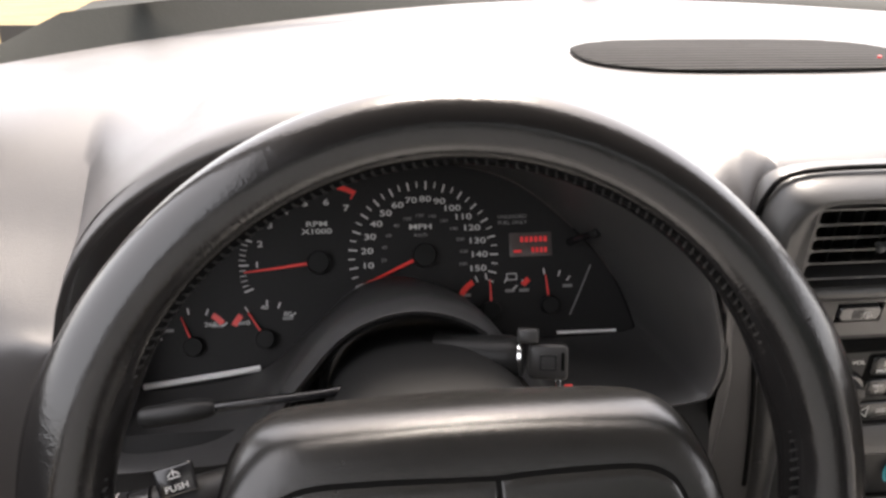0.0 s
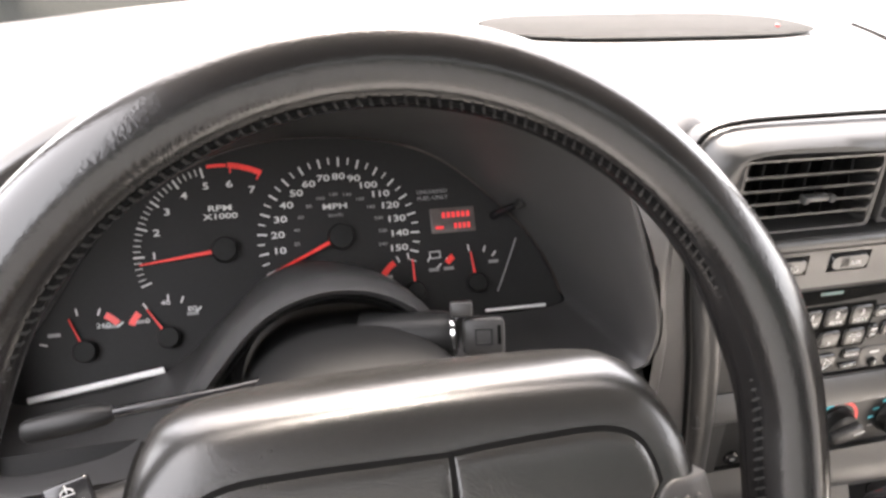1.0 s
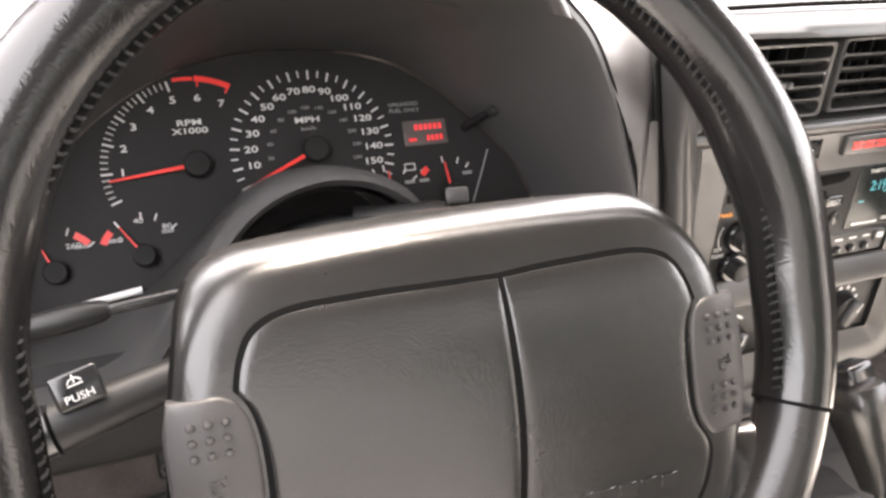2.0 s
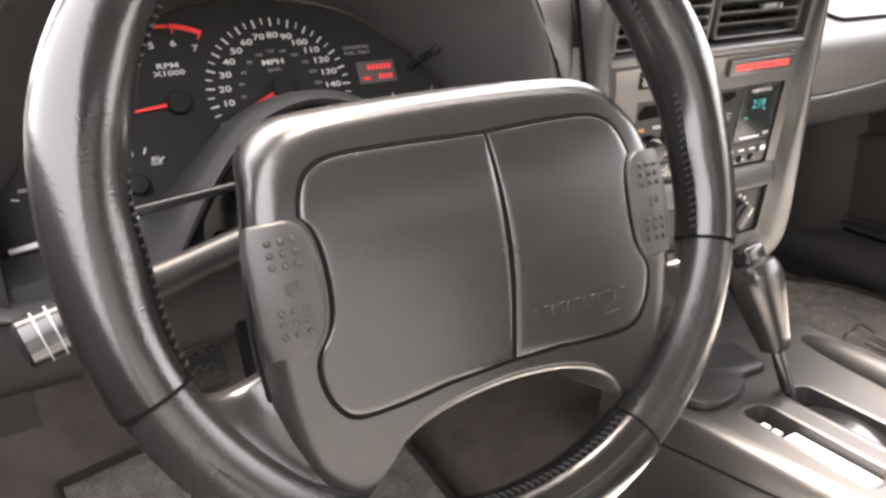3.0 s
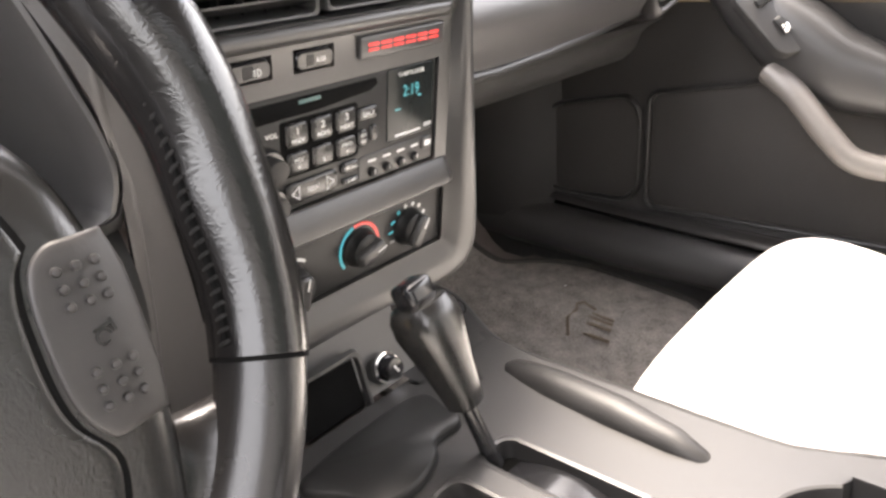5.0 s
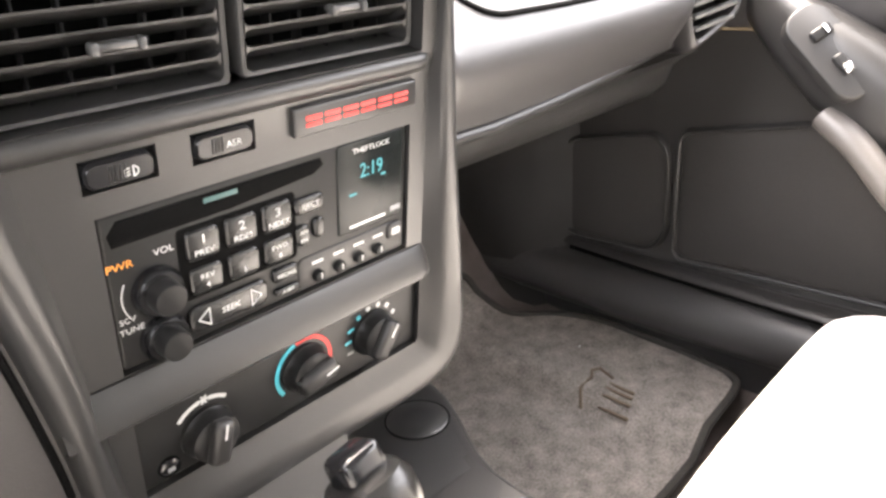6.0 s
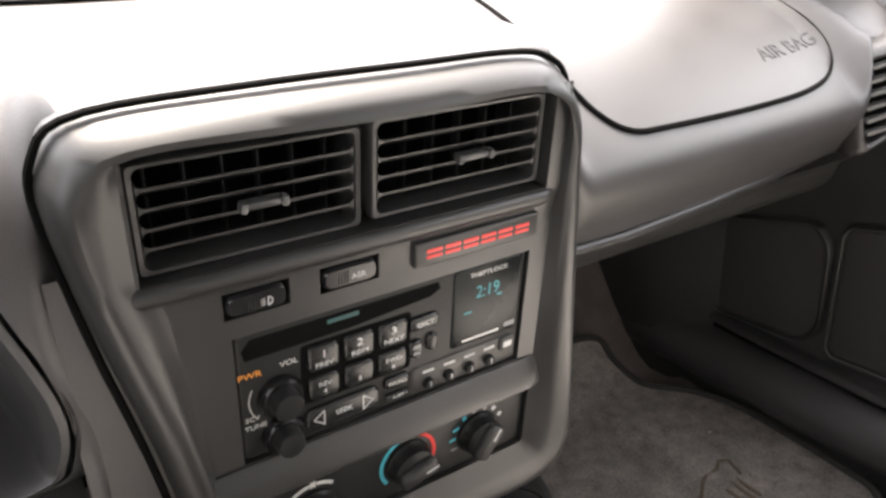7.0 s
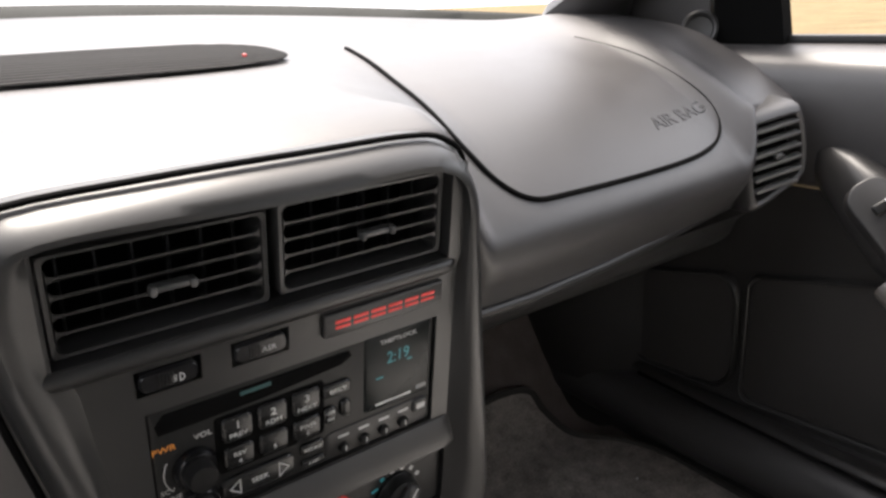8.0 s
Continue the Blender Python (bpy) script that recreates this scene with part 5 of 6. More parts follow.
def build_stalks():
    s1 = thing("cruise_stalk", pose(-0.02, 0.425, 0.752), "thin black stalk with a thicker grey grip", "stalk")
    part("stem", tube([(0.05, 0.012, 0.001), (0.0, 0.0, 0.0015), (-0.065, 0.001, -0.004)], [0.0035, 0.0032, 0.0032], 10), gloss_black, s1)
    part("grip", tube([(-0.062, 0.001, -0.0035), (-0.066, 0.001, -0.004), (-0.078, 0.001, -0.005), (-0.105, 0.001, -0.0085), (-0.108, 0.001, -0.009)], [0.0042, 0.0060, 0.0075, 0.0068, 0.005], 14), dark_plastic, s1)
    s2 = thing("indicator_stalk", pose(-0.05, 0.39, 0.722), "thick black indicator stalk with printed rings and a push tab", "stalk")
    ax = Vector((-0.105, -0.012, -0.022))
    part("stem", tube([ax * -0.6, ax * 0.1, ax * 0.42, ax * 0.58], [0.010, 0.0105, 0.012, 0.0125], 18), dark_plastic, s2)
    part("collar", tube([ax * 0.60, ax * 0.70], 0.0132, 18), gloss_black, s2)
    part("end_grip", tube([ax * 0.71, ax * 0.98, ax * 1.0], [0.0145, 0.0145, 0.0125], 18), gloss_black, s2)
    part("end_cap", tube([ax * 1.0, ax * 1.008], [0.011, 0.010], 18), dark_plastic, s2)
    for f in (0.76, 0.83, 0.90):
        part("print_ring", tube([ax * f, ax * (f + 0.008)], 0.01460, 18), grey_print, s2)
    tab = part("push_tab", plate(0.022, 0.017, 0.004, 0.002, 0.001), gloss_black, s2, "black tab lettered PUSH", m=axes(ax * 0.46 + Vector((0, -0.004, 0.018)), (1, 0.1, 0.22), (-0.1, 0.35, 0.93)))
    part("print", lettering("PUSH", 0.0052, 1.1), white_print, tab, m=at(0, -0.004, 0.0041))
    part("symbol", joined([arc_band(0.0030, 0.0036, 20, 160, 0, 0.0003, 10), block(0.007, 0.0006, 0.0003, 0), block(0.0006, 0.004, 0.0003, 0, m=at(0, 0.003, 0))]), white_print, tab, m=at(0, 0.002, 0.0041))


build_stalks()
# ---------- tunnel console ----------
C_Z = 0.498


def build_console():
    co = thing("floor_console", pose(0.44, 0.2, 0.28), "long charcoal plastic floor console with slots and cup holder", "console", kind="structure")

    def cp(name, bm, mat, label="", sharp=40):
        ob = part(name, bm, mat, None, label, sharp=sharp)
        ob.data.transform(Matrix.Translation((-0.44, -0.2, -0.28)))
        ob.parent = co
        return ob
    # top in cells, with openings for the gear slot, the selector window, the tray and the cup
    def xl(y):
        return 0.328 + 0.046 * max(0.0, min(1.0, (0.445 - y) / 0.425))

    def xr(y):
        return 0.560 + 0.062 * sstep(0.40, 0.55, y) + 0.034 * sstep(0.175, 0.075, y)
    xs = [0.325, 0.369, 0.398, 0.424, 0.456, 0.555, 0.585]
    ys = [-0.45, 0.020, 0.055, 0.090, 0.125, 0.158, 0.208, 0.331, 0.362, 0.445]
    holes = {(1, 6), (3, 6)}
    bm = bmesh.new()
    vs = {}

    def v(x, y, z):
        k = (round(x, 5), round(y, 5), round(z, 5))
        if k not in vs:
            vs[k] = bm.verts.new(k)
        return vs[k]
    for i in range(len(xs) - 1):
        for j in range(len(ys) - 1):
            if (i, j) not in holes and not (1 <= j <= 4 and i in (2, 3, 4)):
                bm.faces.new((v(xs[i], ys[j], C_Z), v(xs[i + 1], ys[j], C_Z), v(xs[i + 1], ys[j + 1], C_Z), v(xs[i], ys[j + 1], C_Z)))
    # round cup opening inside the skipped cells
    cx, cy, cr = 0.484, 0.088, 0.063
    sq = []
    for k in range(48):
        a = 2 * math.pi * k / 48
        d = Vector((math.cos(a), math.sin(a)))
        lim = min(((0.555 - cx) if d.x > 0 else (cx - 0.398)) / max(abs(d.x), 1e-6), ((0.158 - cy) if d.y > 0 else (cy - 0.020)) / max(abs(d.y), 1e-6))
        sq.append((cx + d.x * lim, cy + d.y * lim, C_Z))
    for qx, qy in ((0.398, 0.020), (0.555, 0.020), (0.398, 0.158), (0.555, 0.158)):
        near = min(range(48), key=lambda i: (sq[i][0] - qx) ** 2 + (sq[i][1] - qy) ** 2)
        sq[near] = (qx, qy, C_Z)
    hole_edges = [e for e in bm.edges if len(e.link_faces) == 1 and all(0.36 < q.co.x < 0.46 and 0.207 < q.co.y < 0.332 for q in e.verts)]
    ext = bmesh.ops.extrude_edge_only(bm, edges=hole_edges)
    bmesh.ops.translate(bm, vec=(0, 0, -0.018), verts=[g for g in ext["geom"] if isinstance(g, bmesh.types.BMVert)])
    for q in bm.verts:
        if q.co.x < 0.326:
            q.co.x = xl(q.co.y)
        elif q.co.x > 0.584:
            q.co.x = xr(q.co.y)
    cp("top", bm, trim_plastic)
    ring = lambda r, z: [(cx + r * math.cos(2 * math.pi * k / 48), cy + r * math.sin(2 * math.pi * k / 48), z) for k in range(48)]
    # a notch for a mug's handle breaks the rim on the passenger's side
    def cut(r, z, out, low):
        line = []
        for k, (p, q) in enumerate(zip(ring(r, z), sq)):
            turn = math.degrees(math.atan2(p[1] - cy, p[0] - cx)) - 13
            line.append(tuple(Vector(p).lerp(Vector((q[0], q[1], C_Z + low)), out)) if abs(turn) < 16 else p)
        return line
    cp("cup_holder", loft([sq, cut(0.0665, C_Z, 0.97, -0.001), cut(0.0650, C_Z + 0.002, 0.94, -0.003), cut(0.0625, C_Z + 0.0012, 0.92, -0.018), cut(0.0600, C_Z - 0.006, 0.90, -0.022), ring(0.0570, C_Z - 0.026), ring(0.0540, C_Z - 0.030), ring(0.046, C_Z - 0.030), ring(0.043, C_Z - 0.033), ring(0.040, C_Z - 0.085), ring(0.002, C_Z - 0.085)], caps=(False, True)), trim_plastic, "round stepped cup holder with a notched rim")
    cp("cup_ring", loft([ring(0.0530, C_Z - 0.031), ring(0.0520, C_Z - 0.0255), ring(0.0470, C_Z - 0.0250), ring(0.0440, C_Z - 0.034)], caps=(False, False)), gloss_black, "shiny black ring in the cup holder")
    # flanks: a soft roll, a seam on the driver's side, then down to the floor
    def seam_z(y):
        return 0.459 + 0.028 * max(0.0, min(1.0, (0.417 - y) / 0.29))
    upper, lower, seam, other = [], [], [], []
    for j in range(40):
        y = -0.45 + 0.895 * j / 39
        x, z = xl(y), seam_z(y)
        upper.append(smooth_path([(x, y, C_Z), (x - 0.008, y, C_Z - 0.0012), (x - 0.0145, y, C_Z - 0.005), (x - 0.0185, y, min(C_Z - 0.010, z + 0.010)), (x - 0.020, y, z)], 12))
        seam.append((x - 0.0195, y, z - 0.001))
        lower.append(smooth_path([(x - 0.0185, y, z - 0.002), (x - 0.022, y, z - 0.012), (x - 0.030, y, 0.41), (x - 0.060, y, 0.34), (x - 0.066, y, 0.25)], 12))
    for j in range(44):
        y = -0.45 + 1.01 * j / 43
        x = xr(y)
        other.append(smooth_path([(x, y, C_Z), (x + 0.008, y, C_Z - 0.002), (x + 0.014, y, C_Z - 0.008), (x + 0.020, y, C_Z - 0.030), (x + 0.045, y, 0.36), (x + 0.055, y, 0.25)], 14))
    cp("flank", loft(upper, closed=False), trim_plastic)
    cp("flank", loft(lower, closed=False), trim_plastic)
    cp("flank", loft(other, closed=False), trim_plastic)
    cp("flank_line", tube(seam, 0.0014, 6), black_void)
    # selector window with its bright scale
    cp("selector_floor", block(0.030, 0.128, 0.002, 0, m=at(0.3835, 0.2695, C_Z - 0.016)), gloss_black)
    cp("selector_scale", block(0.021, 0.080, 0.006, 0.002, 2, m=at(0.3835, 0.2520, C_Z - 0.0105)), scale_white, "bright selector scale")
    for k in range(2):
        cp("selector_mark", block(0.010, 0.008, 0.004, 0.001, 2, m=at(0.3825, 0.302 + 0.012 * k, C_Z - 0.0115)), white_print)
    # gear slot: a domed black slide
    cp("gear_slot_floor", block(0.034, 0.128, 0.002, 0, m=at(0.440, 0.2695, C_Z - 0.016)), black_void)
    cp("gear_slide", loft([[(0.4255 + 0.029 * i / 8, 0.230 + 0.09 * j / 14, C_Z - 0.016 + 0.010 * math.sin(math.pi * j / 14)) for i in range(9)] for j in range(15)], closed=False), gloss_black, "glossy black slide under the gear lever")
    # raised rims of both slots
    for x, w in ((0.3835, 0.029), (0.440, 0.032)):
        cp("slot_rim", loft([rounded(w + 0.009, 0.131, 0.010, 6, C_Z + 0.0, x, 0.2695), rounded(w + 0.006, 0.128, 0.010, 6, C_Z + 0.0010, x, 0.2695), rounded(w + 0.000, 0.122, 0.010, 6, C_Z + 0.0002, x, 0.2695), rounded(w - 0.002, 0.116, 0.009, 6, C_Z - 0.017, x, 0.2695)]), trim_plastic)
    # tray lid with a wavy edge
    pts = [(0.326, 0.412), (0.334, 0.372), (0.346, 0.347), (0.372, 0.343), (0.402, 0.352), (0.418, 0.366), (0.446, 0.366), (0.452, 0.385), (0.445, 0.418)]
    cp("tray_lid", outline_prism([(p.x, p.y) for p in smooth_path([(a, b, 0) for a, b in pts], 60, True)], C_Z + 0.001, C_Z + 0.009, 0.003), dark_plastic, "dark tray lid with a wavy edge")
    # panel under the stack with the lighter and the open pocket, its shade a black slab
    cp("front_panel", loft([[(x, y, z) for y, z in ((0.452, C_Z), (0.462, 0.515), (0.478, 0.555))] for x in (0.315, 0.40, 0.488)], closed=False), stack_plastic)
    # shoulder that widens under the stack, with a round cap let into it
    cp("front_shoulder", loft([[(0.47 + (xr(y) + 0.002 - 0.47) * i / 10, y, C_Z + 0.0025 - 0.0035 * (i / 10) ** 6) for i in range(11)] for y in [0.432 + 0.128 * j / 12 for j in range(13)]], closed=False), stack_plastic)
    cap = cp("round_cap", turned([(0.0255, -0.003), (0.0255, 0.0004), (0.0245, 0.0012), (0.010, 0.0014)], 40), stack_plastic, "round cap")
    cap.matrix_basis = Matrix.Translation((0.580, 0.504, C_Z + 0.0025))
    gap = cp("cap_seam", loft([circle(0.0256, 40, 0.0), circle(0.0258, 40, 0.0007), circle(0.0268, 40, 0.0007), circle(0.0270, 40, 0.0)]), black_void)
    gap.matrix_basis = Matrix.Translation((0.580, 0.504, C_Z + 0.0025))
    cp("pocket", joined([block(0.090, 0.005, 0.044, 0.002, 1, m=at(0.380, 0.457, 0.517, rx=-14)),]), black_void, "black slab painted as the shade of an open pocket")
    cp("pocket_rim", loft([[Vector((0.380, 0.4555, 0.517)) + Vector((p[0], -0.004 + 0.25 * p[1] - d, p[1])) for p in [(q[0], q[1]) for q in rounded(w, h, 0.006, 5)]] for w, h, d in ((0.102, 0.056, -0.004), (0.100, 0.054, 0.001), (0.094, 0.048, 0.001), (0.092, 0.046, -0.004))]), stack_plastic)


build_console()


def build_lighter():
    lt = thing("cigar_lighter", axes((0.455, 0.4565, 0.515), (1, 0, 0), (0, 0.25, 0.97)), "black cigar lighter knob in a bright metal ring", "lighter")
    part("ring", loft([circle(0.0135, 32, 0), circle(0.0135, 32, 0.004), circle(0.0115, 32, 0.0045), circle(0.0105, 32, 0.001)]), chrome, lt, "bright metal ring")
    part("knob", turned([(0.0100, 0.0), (0.0098, 0.012), (0.0085, 0.015), (0.004, 0.0155)], 28), gloss_black, lt)
    part("symbol", block(0.0015, 0.007, 0.0004, 0, m=at(0, 0, 0.0158, 30)), white_print, lt)


build_lighter()


def build_lever():
    foot, head = Vector((0.435, 0.325, C_Z - 0.01)), Vector((0.418, 0.374, 0.617))
    d = (head - foot)
    lv = thing("gear_lever", pose(*foot), "black leather gear lever with a glossy push button", "gear lever")
    part("shaft", tube([Vector((0, 0, 0)), d * 0.42], [0.0070, 0.0055], 14), gloss_black, lv)
    prof = ((0.38, 0.010, 0.0110), (0.395, 0.0125, 0.0130), (0.48, 0.0138, 0.0150), (0.62, 0.0168, 0.0182), (0.76, 0.0204, 0.0215), (0.86, 0.0230, 0.0238), (0.94, 0.0226, 0.0230), (0.99, 0.0190, 0.0195), (1.01, 0.012, 0.013))
    a = Vector((1, 0, 0)) - d.normalized() * d.normalized().x
    a.normalize()
    b = d.normalized().cross(a)
    kb = part("knob", loft([[d * f + a * rx * math.copysign(abs(math.cos(q)) ** 0.75, math.cos(q)) + b * ry * math.copysign(abs(math.sin(q)) ** 0.75, math.sin(q)) for q in (2 * math.pi * i / 32 for i in range(32))] for f, rx, ry in prof], caps=(True, True)), pad_vinyl, lv, "black leather knob")
    part("push_button", block(0.026, 0.022, 0.020, 0.005, 3), gloss_black, kb, "glossy black push button", m=axes(d * 1.04, a, b))
    bits = [tube([d * f + a * 0.0215 * (0.72 + 0.32 * f) + b * 0.006 * s, d * (f + 0.012) + a * 0.0222 * (0.72 + 0.32 * f) - b * 0.001 * s], 0.0008, 4) for f in [0.45 + 0.022 * k for k in range(20)] for s in (-1, 1)]
    tagged(part("stitching", joined(bits), thread, kb), kind="stuff")


build_lever()


def build_brake():
    tip, end = Vector((0.543, 0.394, 0.473)), Vector((0.516, 0.197, 0.492))
    hb = thing("parking_brake_lever", pose(*end), "dark grey parking brake lever with a soft grip", "brake lever")
    d = tip - end
    up = Vector((0, 0, 1))
    pts = [d * f + up * h for f, h in ((0.0, -0.002), (0.04, 0.002), (0.15, 0.008), (0.4, 0.012), (0.7, 0.012), (0.93, 0.008), (0.97, 0.007))]
    part("grip", tube(pts, [0.004, 0.009, 0.0130, 0.0172, 0.0198, 0.0205, 0.0180], 20, 1.0), brake_grip, hb)
    part("release_button", tube([d * 0.965 + up * 0.007, d * 1.03 + up * 0.007, d * 1.045 + up * 0.007], [0.0085, 0.0080, 0.005], 16), gloss_black, hb, "black release button")
    part("bracket", block(0.02, 0.10, 0.04, 0.006, 2, m=Matrix.Translation(d * 0.35 + up * -0.016)), trim_plastic, hb)


build_brake()


# ---------- passenger door ----------
def build_door():
    dr = thing("passenger_door", pose(1.18, 0.35, 0.3), "dark grey passenger door with moulded armrest, pockets and window switches", "door", kind="structure")

    def dp(name, bm, mat, label="", parent=None, sharp=40):
        ob = part(name, bm, mat, None, label, sharp=sharp)
        ob.data.transform(Matrix.Translation((-1.18, -0.35, -0.3)))
        ob.parent = dr
        return ob
    # panel
    def ledge(y):
        return max(0.0, min(1.0, (0.76 - y) / 0.40)) ** 0.8
    rings = []
    for j in range(40):
        y = -0.62 + 1.46 * j / 39
        w = ledge(y)
        rings.append([tuple(p) for p in smooth_path([(1.158, y, 0.735), (1.170, y, 0.70), (1.185, y, 0.62), (1.185, y, 0.412), (1.180 - 0.022 * w, y, 0.404), (1.176 - 0.038 * w, y, 0.400), (1.174 - 0.042 * w, y, 0.392), (1.180 - 0.030 * w, y, 0.384), (1.185, y, 0.22)], 36)])
    dp("panel", loft(rings, closed=False), trim_plastic)
    dp("upper_pad", loft([[tuple(p) for p in smooth_path([(1.215, y, 0.904), (1.178, y, 0.899), (1.150, y, 0.886), (1.138, y, 0.862), (1.137, y, 0.80), (1.145, y, 0.755), (1.158, y, 0.736), (1.175, y, 0.728)], 24)] for y in [-0.62 + 1.46 * j / 39 for j in range(40)]], closed=False), dash_vinyl, "grained charcoal upper pad of the door")
    dp("door_gap", tube([(1.180 - 0.030 * ledge(y), y, 0.386) for y in [-0.5 + 1.25 * k / 20 for k in range(21)]], 0.0060, 8), black_void)
    dp("window_seal", block(0.02, 1.42, 0.014, 0.004, 2, m=at(1.205, 0.11, 0.905)), dark_plastic, "black rubber window seal")
    # two pockets with raised ribs
    def pocket(y0, y1, z0, z1, r, mat, name):
        w, h = y1 - y0, z1 - z0
        climb = lambda y, z: 0.398 + (z - 0.398) * (1 + 1.1 * (0.78 - y))
        rr = lambda ww, hh, x: [(x, (y0 + y1) / 2 + p[0], climb((y0 + y1) / 2 + p[0], (z0 + z1) / 2 + p[1])) for p in rounded(ww, hh, r, 8)]
        dp(name, loft([rr(w, h, 1.183), rr(w - 0.01, h - 0.01, 1.181)], caps=(False, True)), mat)
        dp("pocket_rim", loft([rr(w + 0.013, h + 0.013, 1.186), rr(w + 0.010, h + 0.010, 1.179), rr(w + 0.006, h + 0.006, 1.1765), rr(w + 0.002, h + 0.002, 1.178), rr(w, h, 1.184)]), trim_plastic)
    pocket(0.594, 0.774, 0.412, 0.556, 0.040, door_fabric, "speaker_cloth")
    pocket(0.10, 0.574, 0.410, 0.556, 0.014, door_fabric, "carpet_insert")
    # armrest: a long bolster that runs down to the pull
    rings = []
    for f, y, z, hw, hh, x in ((0, 0.500, 0.775, 0.010, 0.012, 1.150), (1, 0.485, 0.770, 0.020, 0.028, 1.142), (2, 0.44, 0.745, 0.030, 0.045, 1.125), (3, 0.39, 0.712, 0.036, 0.055, 1.115), (4, 0.33, 0.680, 0.038, 0.055, 1.112), (5, 0.29, 0.655, 0.036, 0.050, 1.115), (6, 0.24, 0.64, 0.032, 0.040, 1.125), (7, -0.2, 0.63, 0.032, 0.035, 1.130), (8, -0.35, 0.63, 0.02, 0.02, 1.14)):
        rings.append([(x + 0.02 + hw * math.copysign(abs(math.cos(q)) ** 0.7, math.cos(q)) * 1.2, y, z + hh * math.copysign(abs(math.sin(q)) ** 0.7, math.sin(q))) for q in (2 * math.pi * i / 28 for i in range(28))])
    dp("armrest", loft(rings, caps=(True, True)), trim_plastic)
    face = axes((1.092, 0.375, 0.726), (0, -0.7, -0.7), (0.6, -0.4, 0.4))
    sp = part("switch_plate", plate(0.112, 0.052, 0.018, 0.022, 0.0015, 8, z=-0.014), trim_plastic, None, "oval switch plate")
    sp.matrix_basis = Matrix.Translation((-1.18, -0.35, -0.3)) @ face
    sp.parent = dr
    for dx, dy, rz in ((-0.022, 0.002, 90), (0.018, -0.002, 0)):
        s = part("switch", block(0.024, 0.012, 0.007, 0.003, 3), dark_plastic, sp, m=at(dx, dy, 0.006, rz))
        part("switch_tip", block(0.010, 0.010, 0.003, 0.0014, 2), chrome, s, "bright switch tip", m=at(0.006, 0, 0.0035, 0, 0, 18))
    dp("pull_handle", tube(smooth_path([(1.100, 0.372, 0.655), (1.085, 0.335, 0.632), (1.080, 0.29, 0.585), (1.085, 0.255, 0.555), (1.10, 0.20, 0.548), (1.12, 0.10, 0.56)], 24), [0.020] * 4 + [0.019] * 20, 16, 0.8), silver_paint, "silver grey pull handle")
    # solid black block painted as the shade of a recess
    dp("handle_recess_shade", block(0.03, 0.22, 0.06, 0.012, 3, m=at(1.150, 0.21, 0.655)), black_void)


build_door()
# sill, kick panel and driver's side wall
sill_rings = []
for j in range(34):
    y = -0.70 + 1.62 * j / 33
    o = 0.012 * sstep(0.55, 0.85, y)
    sill_rings.append([tuple(p) for p in smooth_path([(1.190, y, 0.386), (1.160 + o, y, 0.3835), (1.140 + o, y, 0.379), (1.124 + o, y, 0.366), (1.116 + o, y, 0.345), (1.117 + o, y, 0.325), (1.128 + o, y, 0.311), (1.145 + o, y, 0.300), (1.150 + o, y, 0.22)], 24)])
sill = part("door_sill", loft(sill_rings, closed=False), sill_plastic)
tagged(sill, "black plastic door sill trim", "sill", kind="structure")
kick_rings = []
for j in range(12):
    y = 0.70 + 0.5 * j / 11
    kick_rings.append([(1.20 - 0.07 * sstep(0.70, 0.85, y), y, 0.22 + 0.55 * i / 10) for i in range(11)])
tagged(part("kick_panel", loft(kick_rings, closed=False), trim_plastic), "dark kick panel beside the footwell", "panel", kind="structure")
tagged(part("driver_door", block(0.04, 1.5, 0.68, 0.012, 2), trim_plastic, m=pose(-0.44, 0.12, 0.55)), "dark grey inner trim of the driver door", "door", kind="structure")
tagged(part("driver_sill", block(0.06, 1.6, 0.14, 0.015, 3), trim_plastic, m=pose(-0.36, 0.1, 0.26)), "black plastic sill under the driver door", "sill", kind="structure")


# ---------- mats ----------
def build_mat(name, outline, label):
    x0, x1 = min(p[0] for p in outline), max(p[0] for p in outline)
    y0, y1 = min(p[1] for p in outline), max(p[1] for p in outline)
    cx, cy = (x0 + x1) / 2, (y0 + y1) / 2
    mt = thing(name, pose(cx, cy, 0.25), label, "floor mat", "floor mats")

    def z(x, y):
        return floor_z(x, y) + 0.014 + 0.030 * sstep(x0 + 0.57 * (x1 - x0), x0 + 0.66 * (x1 - x0), x + 0.10 * (y - 0.6)) + 0.13 * max(0, 1 - ((x - 0.45) / 0.2) ** 2) ** 0.5 - 0.25 + 0.0022 * noise.noise((x * 14, y * 14, 1.0))
    ring = [(p.x - cx, p.y - cy) for p in smooth_path([(a, b, 0) for a, b in outline], 90, True)]
    n = 26
    rings = []
    for k in range(n + 1):
        f = 1 - k / n
        rings.append([(p[0] * f, p[1] * f, z(cx + p[0] * f, cy + p[1] * f)) for p in ring])
    part("carpet_top", loft(rings[:-1], caps=(False, True)), mat_carpet, mt)
    edge = [Vector((p[0], p[1], z(cx + p[0], cy + p[1]))) for p in ring]
    part("binding", tube(edge + [edge[0]], 0.006, 8), mat_edge, mt, "dark bound edge")
    return mt, z, cx, cy


